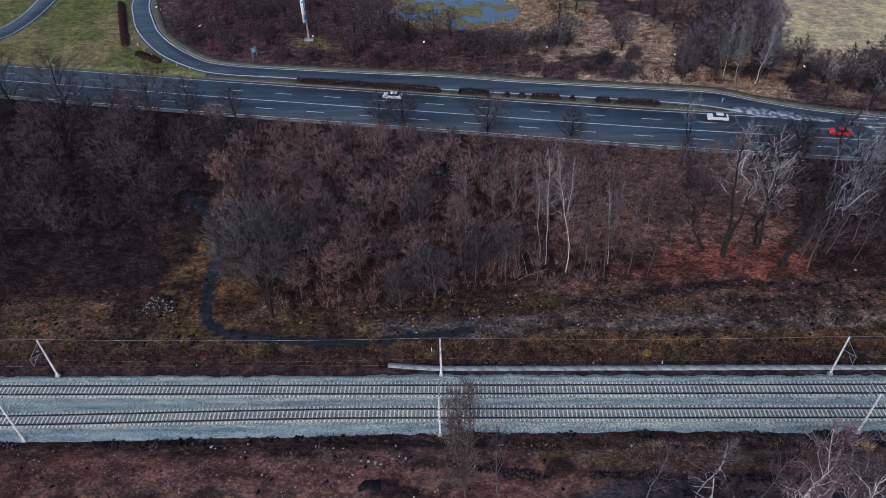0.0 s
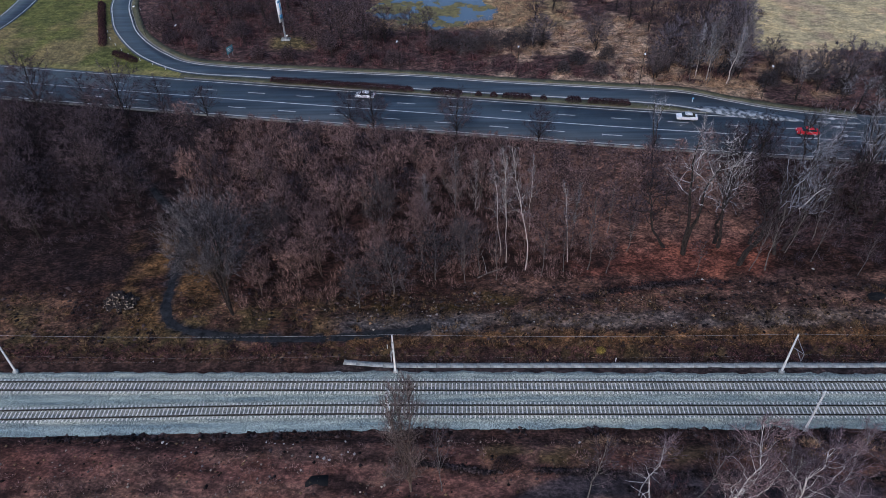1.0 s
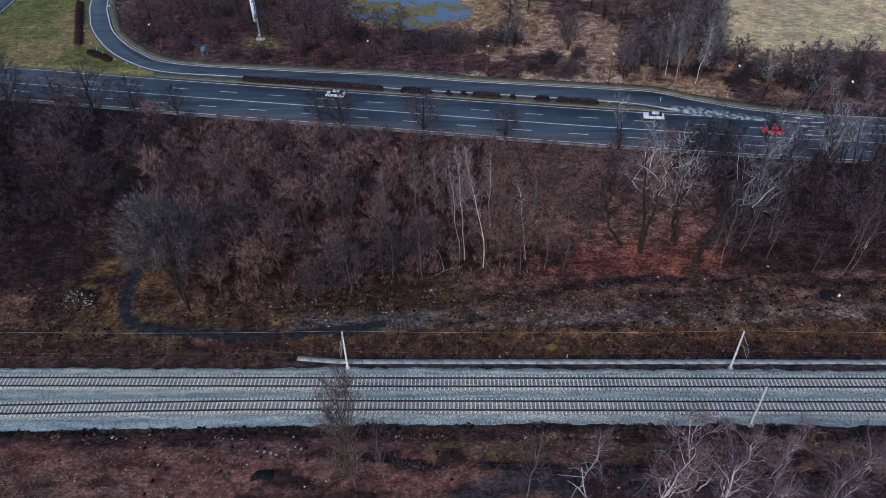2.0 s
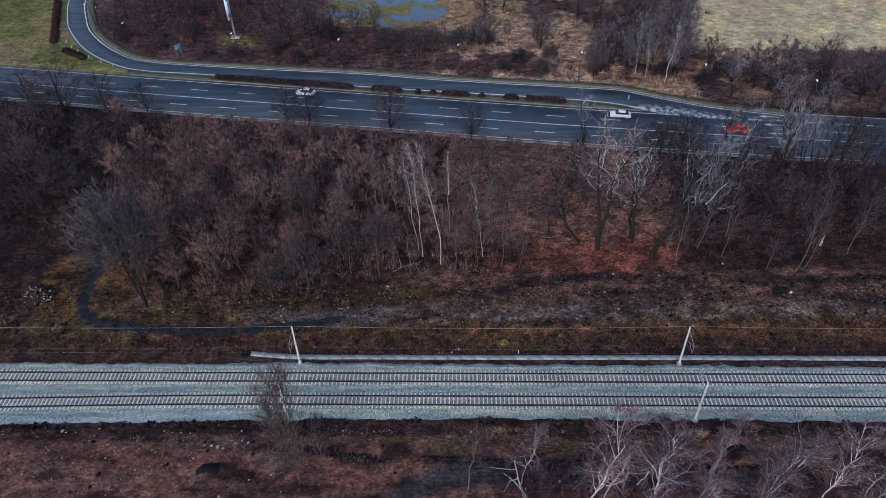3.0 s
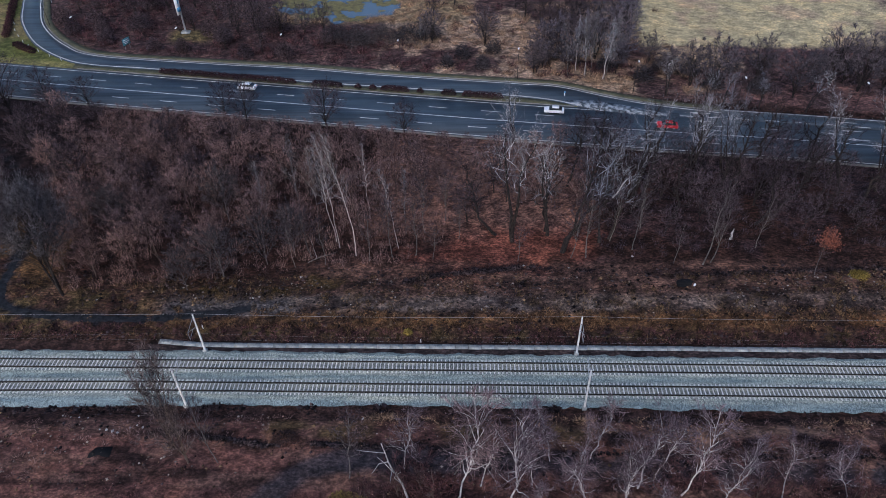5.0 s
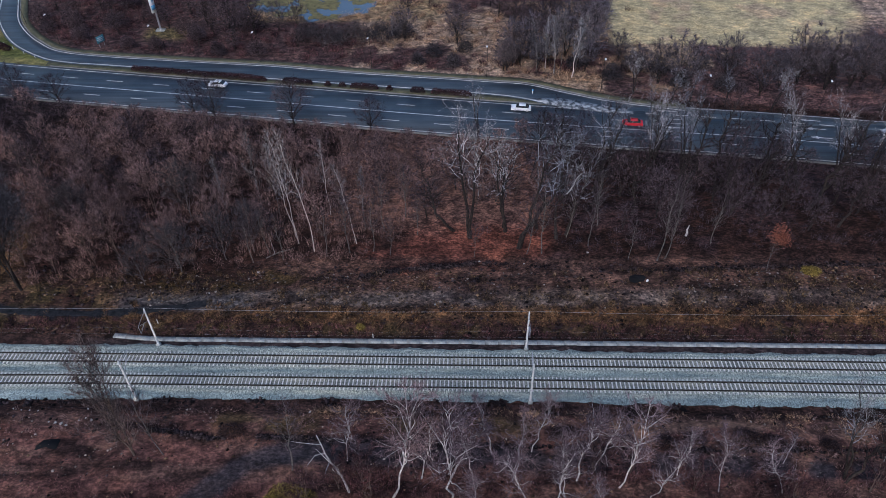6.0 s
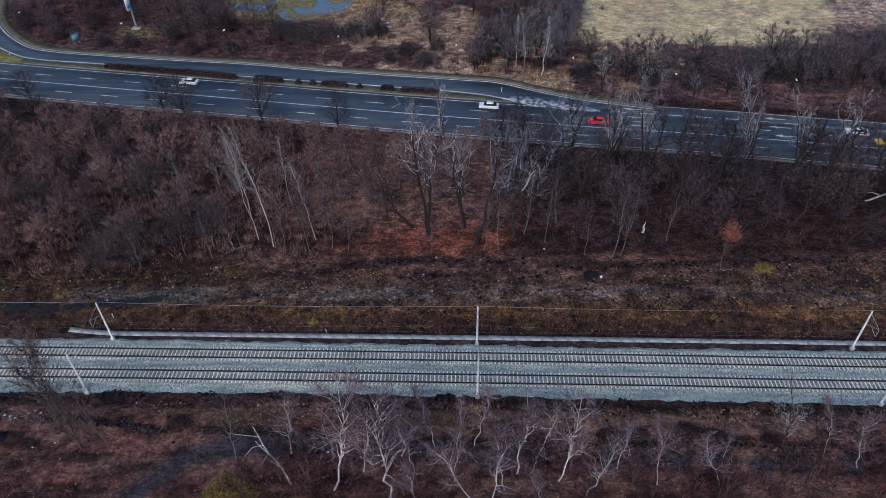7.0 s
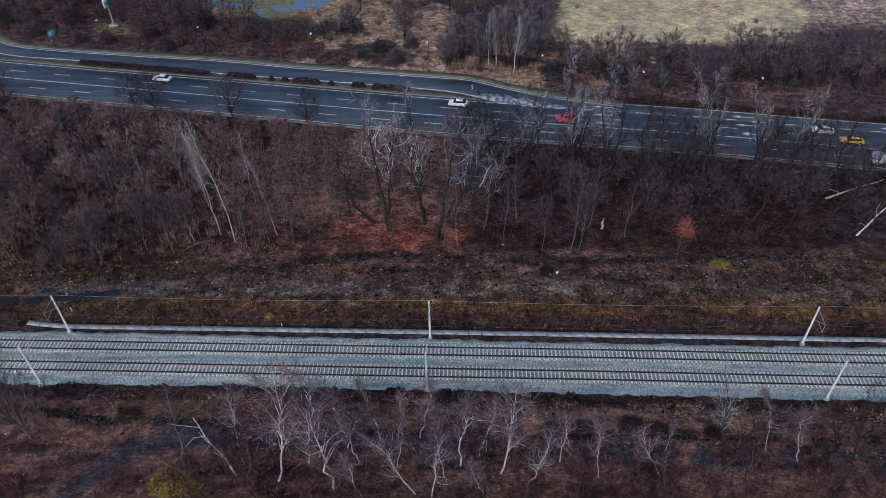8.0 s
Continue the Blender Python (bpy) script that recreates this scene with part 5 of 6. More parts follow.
def fill(kind, zone, gap, tries, hmin, hmax):
    n = 0
    for _ in range(tries):
        x, y = zone[0] + (zone[1] - zone[0]) * rng.rand(), zone[2] + (zone[3] - zone[2]) * rng.rand()
        if y < wood_edge(x) + 1 or y > mid(x) - 10.4 or min(math.hypot(x - a, y - b) for a, b in TAKEN) < gap:
            continue
        if np.min(np.hypot(FOOTPATH[:, 0] - x, FOOTPATH[:, 1] - y)) < 3.0:
            continue
        if 30 < x < 62 and y < 46 and rng.rand() < (0.72 if y < 32 else 0.3):
            continue
        cap = max(3.0, (float(mid(x)) - 7.9 - y) / 1.68 + (4.0 if x < -45 else 1.4)) if x < 45 else 99.0
        stand(kind, x, y, min(cap, hmin + (hmax - hmin) * rng.rand()), lean=(0.05 * rng.randn(), 0.05 * rng.randn()))
        n += 1
    return n


fill(SCRUB, (-30, 2, 21, 69.9), 9.5, 60, 7, 11)
fill(YOUNG, (-50, -28, 38.2, 79.4), 8.5, 60, 6.5, 11)
fill(YOUNG, (-30, 36, 12.4, 68), 3.9, 800, 6.5, 12)
fill(SCRUB, (-125, -26, 21, 79.4), 5.5, 900, 7, 13.5)
DARK_SCRUB = Kind("brown_tree", "low grey-brown bare tree between tall trunks", "tree", "low trees of the eastern wood", M_B_DARK, M_T_EAST, 4, 230, h=10, r=0.12, start=0.2, spread=3.3, limbs=28, per_limb=9, per_branch=9, shape="dome", crook=0.09, twig=(0.4, 1.0), twig_r=0.0135, stems=2, stem_out=0.12)
fill(DARK_SCRUB, (62, 160, 23.9, 60.5), 4.0, 700, 5.5, 12)
SAPLING = Kind("sapling", "bare maroon sapling among crooked birches", "sapling", "saplings near the railway", M_B_BROWN, M_T_MAROON, 4, 250, h=6, r=0.05, start=0.15, spread=1.9, limbs=20, per_limb=8, per_branch=7, shape="dome", crook=0.09, twig=(0.4, 0.9), twig_r=0.0105, stems=3, stem_out=0.14, up=0.5)
for _k in range(150):
    _x, _y = 24 + 108 * rng.rand(), -41 + 20.5 * rng.rand()
    if fbm(np.array([_x]), np.array([_y + 40]), 8)[0] > 0.42 and min(math.hypot(_x - a, _y - b) for a, b in TAKEN) > 2.2 and not (-21.8 < _y and 28 < _x < 40):
        stand(SAPLING, _x, _y, 4.5 + 4.0 * rng.rand())
fill(YOUNG, (32, 68, 26.7, 60.5), 4.1, 420, 5, 9.5)
fill(DARK_SCRUB, (28, 70, 29.6, 60.5), 3.3, 420, 6, 10.5)
fill(DARK_SCRUB, (66, 160, 28.6, 58.6), 3.5, 350, 6, 12)


# ---- undergrowth and grass: uncountable ----
def brush(name, label, category, material, spots, h, r_out, count, thick, lift=0.0, grow_out=0.6):
    """Many thin shoots in tufts round the given spots."""
    g = Geo()
    p = np.repeat(spots, count, axis=0)
    n = len(p)
    rr = r_out * np.sqrt(rng.rand(n)) * 0.55
    az = 2 * np.pi * rng.rand(n)
    d = np.stack([np.cos(az), np.sin(az)], axis=1)
    base = p + d * rr[:, None]
    z = ground_z(base[:, 0], base[:, 1])
    hh = np.repeat(h * (0.45 + 0.8 * rng.rand(len(spots))), count) * (0.4 + 0.7 * rng.rand(n))
    s = rng.rand(n) * lift
    out = d * (r_out * grow_out * (rng.rand(n) + 0.2))[:, None] + rng.randn(n, 2) * 0.12 * hh[:, None]
    a = np.column_stack([base + out * s[:, None], z + hh * s - 0.04])
    b = np.column_stack([base + out, z + hh])
    spikes(g, a, b, thick * (0.6 + 0.8 * rng.rand(n)))
    return tagged(part(name, g, material), label, category, kind="stuff")


def spots_in(x0, x1, y0, y1, n, keep):
    p = np.column_stack([x0 + (x1 - x0) * rng.rand(n), y0 + (y1 - y0) * rng.rand(n)])
    return p[keep(p[:, 0], p[:, 1])]


def clear_of_path(x, y):
    d = np.min(np.hypot(x[:, None] - FOOTPATH[None, ::4, 0], y[:, None] - FOOTPATH[None, ::4, 1]), axis=1)
    return d > 2.0


def off_track(x, y):
    return np.min(np.hypot(x[:, None] - DARK_TRACK[None, ::2, 0], y[:, None] - DARK_TRACK[None, ::2, 1]), axis=1) > 1.9


def off_road(x, y):
    ramp = np.min(np.hypot(x[:, None] - _ri[None, ::4, 0], y[:, None] - _ri[None, ::4, 1]), axis=1)
    ramp2 = np.min(np.hypot(x[:, None] - _ro[None, ::4, 0], y[:, None] - _ro[None, ::4, 1]), axis=1)
    return (ramp > 5) & (ramp2 > 5) & (y > mid(x) + 13.2)


in_wood = lambda x, y: (y > wood_edge(x) - 0.5) & (y < mid(x) - 9) & clear_of_path(x, y)
brush("brown_undergrowth", "reddish-brown bare undergrowth filling the young wood", "undergrowth", M_T_BROWN, spots_in(-44, 36, 11.5, 73.7, 1700, lambda x, y: in_wood(x, y)), 2.2, 1.1, 46, 0.012, 0.5)
brush("grey_undergrowth", "grey-purple bare undergrowth of a dark thicket", "undergrowth", M_T_PURPLE, spots_in(-135, -14, 19.1, 86.9, 1800, lambda x, y: in_wood(x, y)), 1.5, 1.1, 36, 0.012, 0.5)
brush("dark_undergrowth", "dark bare undergrowth between tall trees", "undergrowth", M_T_EAST, spots_in(34, 175, 19.1, 66.1, 1100, lambda x, y: in_wood(x, y) & ((x > 62) | (y > 45.4) | (rng.rand(len(x)) < 0.12))), 1.8, 1.1, 36, 0.013, 0.5)
brush("bramble_scrub", "maroon bramble scrub beyond the slip road", "bramble", M_T_MAROON, spots_in(-90, 92, 86.9, 151.2, 1900, lambda x, y: off_road(x, y) & ~((x > -28) & (x < 36) & (y > 115.3)) & ((x < 20) | (y < 94.5) | (rng.rand(len(x)) < 0.25)) & ~((x < -26) & (x > -42) & (y > 105.8) & (y < 117.2)) & (x > np.interp(y, [93, 118, 143, 210], [-61, -71.5, -82, -86]))), 2.0, 1.4, 58, 0.022, 0.3)
brush("dry_reeds", "pale straw-coloured dry reeds and tall grass", "reeds", M_T_STRAW, spots_in(-16, 92, 86.9, 155.9, 1700, lambda x, y: off_road(x, y) & (fbm(x, y, 10) > 0.4) & ((x > 18) | (y > 119.1)) & ~(((x - 1.5) / 19.5) ** 2 + ((y - 134.2) / 14.5) ** 2 < 0.9) & ~((x > 85) & (y > 100.2))), 1.5, 1.2, 54, 0.02, 0.0, 1.0)
brush("field_margin_scrub", "grey-brown scrub between the main road and a field", "bramble", M_T_EAST, spots_in(84, 185, 69.9, 98, 520, lambda x, y: (y > mid(x) + 13.2) & (fbm(x, y, 9) > 0.45)), 1.4, 1.1, 34, 0.018, 0.3)
brush("verge_grass_tufts", "ochre and brown tufts of dry grass beside the railway", "grass", M_T_OCHRE, spots_in(-90, 180, 2.5, 16.2, 2600, lambda x, y: clear_of_path(x, y) & (fbm(x + 11, y, 5) > 0.44)), 0.75, 0.55, 22, 0.024, 0.0, 0.9)
brush("russet_tufts", "russet and orange tufts of withered grass on the bank", "grass", M_T_RUSSET, spots_in(-14, 180, 4.4, 8.4, 1500, lambda x, y: clear_of_path(x, y) & (fbm(x + 4, y, 4) > 0.42)), 0.6, 0.5, 24, 0.022, 0.0, 0.9)
brush("maroon_bank_grass", "dark maroon withered growth on the slope beside a trough", "grass", M_T_MAROON, spots_in(-90, 180, 2.2, 5.2, 1700, lambda x, y: fbm(x + 14, y, 4) > 0.4), 0.6, 0.5, 22, 0.02, 0.0, 0.9)
brush("verge_brambles", "low dark brambles on the bank by the railway", "bramble", M_T_DARK, spots_in(-90, 180, 2.3, 19.1, 2400, lambda x, y: clear_of_path(x, y) & (fbm(x, y + 30, 4) > 0.5)), 0.8, 0.8, 22, 0.02, 0.2)
brush("near_scrub", "low reddish-brown scrub on the near side of the line", "scrub", M_T_BROWN, spots_in(-80, 150, -40.1, -11.7, 2600, lambda x, y: off_track(x, y) & (fbm(x, y + 60, 6) > 0.5)), 0.7, 0.8, 24, 0.018, 0.1)
brush("pale_grass_clump", "pale straw-coloured clump of dead grass at the ballast edge", "grass", M_T_STRAW, np.array([(26, -11.8), (27, -11.7), (28, -11.8), (29, -11.6), (29.8, -11.7), (55.3, -12), (56.5, -12.1)]), 0.6, 0.9, 90, 0.02, 0.0, 1.0)
brush("near_straw", "tan dry grass along the near edge of the ballast", "grass", M_T_STRAW, spots_in(28, 130, -14.3, -11.1, 420, lambda x, y: fbm(x, y, 5) > 0.48), 0.5, 0.6, 18, 0.016, 0.0, 0.9)
brush("near_thicket", "bare maroon saplings among the crooked birches", "undergrowth", M_T_MAROON, spots_in(26, 130, -40.1, -18.6, 900, lambda x, y: off_track(x, y) & (fbm(x, y, 7) > 0.4)), 2.0, 1.0, 40, 0.016, 0.5)
_t = rng.rand(220)
_edge = np.column_stack([-70 + 200 * _t, near_ballast_edge(-70 + 200 * _t) - 0.2 + 0.35 * rng.randn(220)])
_edge = _edge[fbm(_edge[:, 0], _edge[:, 1] * 0, 3.5) > 0.5 + 0.12 * step(_edge[:, 0], 5, 25)]
brush("edge_weeds", "dark weeds and brushwood along the edge of the ballast", "weeds", M_T_DARK, _edge, 0.4, 0.6, 50, 0.03, 0.1, 1.0)
_scarp = BANK_SCARP[rng.randint(0, len(BANK_SCARP), 260)] + 0.25 * rng.randn(260, 2)
brush("scarp_brushwood", "dark dead brushwood along a low earth scarp", "brushwood", M_T_DARK, _scarp[_scarp[:, 0] < 110], 0.4, 0.9, 20, 0.025, 0.3, 1.0)
_ditch = NEAR_DITCH[rng.randint(0, len(NEAR_DITCH), 200)] + 0.2 * rng.randn(200, 2)
brush("ditch_brushwood", "dark dead stalks along a narrow ditch", "brushwood", M_T_DARK, _ditch, 0.3, 0.7, 18, 0.022, 0.3, 1.0)
# thinner birches between the larger ones near the railway
for _x, _y, _h, _l in [(41.5, -22.4, 12.5, 0.12), (48, -22.2, 13.5, -0.1), (53, -22.5, 12, 0.1), (59.5, -24.6, 14, -0.06), (63.6, -20.8, 11, 0.14), (69.5, -25.2, 13, 0.08), (46.2, -20, 9, 0.2), (78.5, -23.5, 12, -0.1)]:
    stand(NEAR_BIRCH, _x, _y, _h, turn=_x * 70, lean=(0, _l), wide=0.8)
# the field's corner and hedgerow
brush("corner_straw", "tan dry grass at the corner of a field", "grass", M_T_STRAW, spots_in(64, 98, 80, 95, 420, lambda x, y: off_road(x, y) & (fbm(x + 8, y, 5) > 0.46)), 1.1, 1.0, 36, 0.02, 0.0, 1.0)
brush("hedgerow_undergrowth", "dark bare undergrowth at the foot of a hedgerow", "undergrowth", M_T_PURPLE, spots_in(90, 190, 76, 97, 620, lambda x, y: (y > mid(x) + 17) & (fbm(x * 0.6, y + 21, 6) > 0.47)), 2.3, 1.2, 44, 0.018, 0.4)
CORNER_BIRCH = Kind("field_birch", "white-barked bare birch at the corner of a field", "birch", "birches at the field corner", M_B_BIRCH, M_T_PALE, 2, 320, h=14, r=0.1, start=0.28, spread=2.4, limbs=24, per_limb=9, per_branch=7, rise=52, shape="cone", crook=0.06, twig=(0.4, 0.9), twig_r=0.0105, limb_mat=M_B_BIRCH)
for _x, _y, _h, _l in [(68.2, 87.9, 13.7, 0.01), (72.3, 85.8, 14.3, 0.11), (66.4, 90.5, 12.2, -0.04)]:
    stand(CORNER_BIRCH, _x, _y, _h, turn=_x * 50, lean=(0, _l), wide=_h / 14)
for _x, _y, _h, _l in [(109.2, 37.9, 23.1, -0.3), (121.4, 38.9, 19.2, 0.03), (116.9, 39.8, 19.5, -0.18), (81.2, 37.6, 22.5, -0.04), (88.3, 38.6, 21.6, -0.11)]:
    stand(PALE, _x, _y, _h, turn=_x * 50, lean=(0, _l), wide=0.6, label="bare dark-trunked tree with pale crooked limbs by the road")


def scatter(name, label, category, material, spots, small, large):
    """Loose angular lumps strewn over the ground."""
    g = Geo()
    n = len(spots)
    k = small + (large - small) * rng.rand(n) ** 2.5
    z = ground_z(spots[:, 0], spots[:, 1])
    c = np.column_stack([spots, z + 0.15 * k])
    ring = np.array([(1, 0, 0), (0, 1, 0), (-1, 0, 0), (0, -1, 0), (0, 0, 0.6), (0, 0, -0.6)])
    v = c[:, None] + ring[None] * (k[:, None, None] * (0.35 + 0.4 * rng.rand(n, 6, 1)))
    f = np.array([(0, 1, 4), (1, 2, 4), (2, 3, 4), (3, 0, 4), (1, 0, 5), (2, 1, 5), (3, 2, 5), (0, 3, 5)])
    g.add(v.reshape(-1, 3), (np.arange(n)[:, None, None] * 6 + f[None]).reshape(-1, 3))
    return tagged(part(name, g, material), label, category, kind="stuff")


M_SCATTER = twigs("loose_stones", (0.045, 0.044, 0.042), (0.18, 0.174, 0.165), 0.3, 0.5)
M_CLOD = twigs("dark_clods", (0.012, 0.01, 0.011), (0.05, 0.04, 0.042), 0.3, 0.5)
M_HUMMOCK = twigs("ochre_hummocks", (0.06, 0.045, 0.028), (0.17, 0.125, 0.075), 0.3, 0.5)
scatter("loose_gravel", "grey stones strewn over a gravelly bank", "gravel", M_SCATTER, spots_in(-12, 170, 7.6, 15.8, 3600, lambda x, y: fbm(x, y + 4, 5) + 0.06 * rng.randn(len(x)) > 0.46), 0.1, 0.45)
scatter("near_stones", "pale stones and scraps strewn over brown earth", "stones", M_SCATTER, spots_in(-75, 140, -22.9, -11.3, 2600, lambda x, y: fbm(x, y + 14, 6) + 0.06 * rng.randn(len(x)) > 0.5), 0.08, 0.4)
scatter("dark_clods", "dark clods and dead stalks on the railway bank", "clods", M_CLOD, spots_in(-85, 170, 2.1, 18.1, 5200, lambda x, y: clear_of_path(x, y) & (fbm(x + 8, y, 3) + 0.05 * rng.randn(len(x)) > 0.47)), 0.2, 0.75)
scatter("near_clods", "dark clods and dead stalks on brown earth", "clods", M_CLOD, spots_in(-75, 140, -36.3, -11.4, 2300, lambda x, y: off_track(x, y) & (fbm(x * 0.4 + 8, y, 2.6) + 0.05 * rng.randn(len(x)) > 0.52)), 0.2, 0.55)
scatter("grass_hummocks", "small ochre hummocks of withered grass on the bank", "grass", M_HUMMOCK, spots_in(-85, 170, 2.5, 16.2, 5500, lambda x, y: clear_of_path(x, y) & (fbm(x + 31, y, 3) + 0.05 * rng.randn(len(x)) > 0.49)), 0.15, 0.55)
scatter("near_hummocks", "small tan hummocks of withered grass on brown earth", "grass", M_HUMMOCK, spots_in(-75, 140, -36.3, -11.5, 3500, lambda x, y: off_track(x, y) & (fbm(x * 0.5 + 51, y, 3) + 0.05 * rng.randn(len(x)) > 0.5)), 0.15, 0.45)
_edge2 = np.column_stack([-75 + 205 * rng.rand(2600), np.zeros(2600)])
_edge2[:, 1] = near_ballast_edge(_edge2[:, 0]) - 0.25 + 0.55 * rng.randn(2600)
_edge2 = _edge2[fbm(_edge2[:, 0], _edge2[:, 0] * 0, 3.5) > 0.44 + 0.16 * step(_edge2[:, 0], 5, 25)]
scatter("ballast_edge_debris", "black clods and rotten debris along the edge of the ballast", "debris", M_CLOD, _edge2, 0.2, 0.7)
brush("dark_near_thicket", "low dark maroon scrub beside a curving track", "undergrowth", M_T_MAROON, spots_in(-6, 26, -40.1, -23.9, 420, lambda x, y: off_track(x, y) & (fbm(x, y + 9, 6) > 0.42)), 1.5, 1.0, 40, 0.014, 0.4)
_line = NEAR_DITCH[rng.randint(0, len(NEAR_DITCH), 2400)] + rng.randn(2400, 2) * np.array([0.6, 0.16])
scatter("ditch_clods", "dark clods along a narrow ditch", "clods", M_CLOD, _line[fbm(_line[:, 0] + 3, _line[:, 1], 5) > 0.36], 0.2, 0.55)
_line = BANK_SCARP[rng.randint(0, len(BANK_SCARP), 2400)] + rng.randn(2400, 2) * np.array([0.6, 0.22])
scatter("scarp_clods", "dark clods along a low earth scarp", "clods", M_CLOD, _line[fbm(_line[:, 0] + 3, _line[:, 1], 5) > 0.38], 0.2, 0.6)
_line = np.column_stack([30 + 100 * rng.rand(1600), np.zeros(1600)])
_line[:, 1] = -19.4 + 1.5 * np.round(1.2 * rng.randn(1600)) * 0.5 + 0.3 * np.sin(_line[:, 0] * 0.2) + 0.12 * rng.randn(1600)
scatter("rut_clods", "dark clods in the ruts of an earth track", "clods", M_CLOD, _line[fbm(_line[:, 0] * 0.4, _line[:, 1], 2.0) > 0.46], 0.15, 0.45)


# ---- hedges and shrubs ----
def bush_geo(n, size, thick, length, hollow=0.35):
    """A dense shrub of short shoots inside an uneven rounded body."""
    g = Geo()
    u = rng.randn(n, 3)
    u = unit(u) * (hollow + (1 - hollow) * rng.rand(n, 1) ** 0.5)
    lump = 0.8 + 0.45 * vnoise(u[:, 0] * 2.5 + 9 + u[:, 2], u[:, 1] * 2.5 + 5)
    p = u * lump[:, None] * np.array(size) / 2
    p[:, 2] = np.abs(p[:, 2]) * 2 * 0.9
    d = unit(u + rng.randn(n, 3) * 0.6 + np.array([0, 0, 0.5]))
    spikes(g, p - d * length * 0.4, p + d * length * (0.4 + 0.6 * rng.rand(n, 1)), thick)
    stems = rng.rand(14, 2) - 0.5
    q = np.column_stack([stems * np.array(size[:2]) * 0.75, np.full(14, size[2] * 0.7)])
    tubes(g, np.column_stack([stems * np.array(size[:2]) * 0.35, np.full(14, -0.2)]), q, 0.03, 0.01, 4)
    return g


def shrub(name, label, category, group, material, x, y, size, n, thick=0.02, length=0.35, yaw=0.0):
    g = bush_geo(n, size, thick, length)
    ob = tagged(part(name, g, material), label, category, group)
    ob.matrix_basis = pose(x, y, float(ground_z(x, y)), 0, 0, yaw)
    return ob


def hedge_run(x0, y0, x1, y1, wide, high, label):
    """A clipped hedge: short shoots all through a long rounded body, on stems."""
    ln = math.hypot(x1 - x0, y1 - y0)
    n = int(330 * ln)
    x = (rng.rand(n) - 0.5) * ln
    end = np.sqrt(np.clip(1 - np.clip((np.abs(x) - ln / 2 + wide / 2) / (wide / 2), 0, 1) ** 2, 0.05, 1))
    a, q = np.pi * rng.rand(n), np.sqrt(0.25 + 0.75 * rng.rand(n))
    lump = (0.8 + 0.4 * vnoise(x * 0.9 + x0, a * 1.5)) * end
    p = np.column_stack([x, np.cos(a) * q * wide / 2 * lump, 0.1 + np.sin(a) ** 0.7 * q * (high - 0.2) * lump])
    d = unit(np.column_stack([rng.randn(n) * 0.5, np.cos(a) + rng.randn(n) * 0.4, np.sin(a) + rng.randn(n) * 0.4]))
    g = Geo()
    spikes(g, p - d * 0.15, p + d * (0.1 + 0.2 * rng.rand(n, 1)), 0.03)
    m = max(3, int(ln * 2))
    sx = (rng.rand(m) - 0.5) * ln * 0.9
    tubes(g, np.column_stack([sx, 0.2 * rng.randn(m), np.full(m, -0.2)]), np.column_stack([sx, 0.3 * rng.randn(m), np.full(m, high * 0.6)]), 0.025, 0.012, 4)
    ob = tagged(part("hedge", g, M_T_HEDGE), label, "hedge", "hedges by the roads")
    xm, ym = (x0 + x1) / 2, (y0 + y1) / 2
    ob.matrix_basis = pose(xm, ym, 0.2 if x1 > -60 else float(ground_z(xm, ym)), 0, 0, math.degrees(math.atan2(y1 - y0, x1 - x0)))


MED = lambda x: float(0.5 * (mid(x) + 8.4 + np.interp(x, _upper[:, 0], _upper[:, 1]) - 0.8))
for _a, _b in [(-36.7, -1.4), (2.6, 10.1), (13.1, 14.7), (16.6, 18.3), (19.4, 26.2), (28, 29.6), (33.8, 37.3), (38.7, 48.2)]:
    hedge_run(_a, MED(_a), _b, MED(_b), 2.0, 1.35, "low dark maroon hedge on the grass strip between two roads")
for _a, _b, _c, _d in [(-97.9, 139.8, -86.2, 110.5), (-81.7, 106.1, -73.7, 101)]:
    hedge_run(_a, _b, _c, _d, 2.3, 1.5, "clipped dark maroon hedge on the lawn")
for _x, _y, _s in [(10.8, 105.3, 8), (17.8, 106.1, 9), (24.7, 107.8, 8), (4.8, 107.3, 7), (29.6, 109.5, 6), (-12.2, 114.2, 7), (-29.3, 111.9, 6), (-50.7, 116.1, 7), (58.3, 95, 5), (64.1, 96.7, 6), (87.5, 89.8, 6), (93.3, 87.9, 5), (-64, 118.3, 6), (-41.5, 120.6, 7), (46.5, 99.9, 4), (38.7, 97.3, 4), (-56.7, 106.9, 5), (-42.4, 102.8, 4), (-34.3, 101.7, 4), (-17.1, 98.5, 4), (-7.1, 98.3, 5), (-25.2, 107.1, 5), (-68, 112.8, 5), (-74.2, 120.5, 6), (-59.8, 112.6, 5), (-51.8, 130.2, 6), (34.8, 92.7, 3), (43.7, 91.6, 3.5), (73.9, 91, 5), (81.8, 85.3, 5), (97.3, 81.4, 5), (107, 79.4, 5)]:
    shrub("thicket_bush", "rounded dark bare bush beyond the slip road", "bush", "bushes beyond the slip road", M_T_DOME if _y < 112 and _x > 0 else M_T_PURPLE, _x, _y, (_s * 1.1, _s * 0.8, 2.6 + 0.35 * _s), int(420 * _s), 0.028, 0.7)
for _x, _y, _s in [(15.5, -15.9, 3.2), (73.2, -16.4, 2.4), (77.3, -16.3, 2.8), (84.2, -15.9, 3.8), (87.4, -16.4, 2.6), (68.3, -16.3, 1.8), (59.1, -16.2, 1.8), (94.4, -16.8, 2.2)]:
    shrub("near_bush", "dark tangled bare bush on brown earth", "bush", "bushes on the near side", M_T_DARK, _x, _y, (_s * 1.2, _s * 0.8, 1.2), int(420 * _s), 0.015, 0.45)
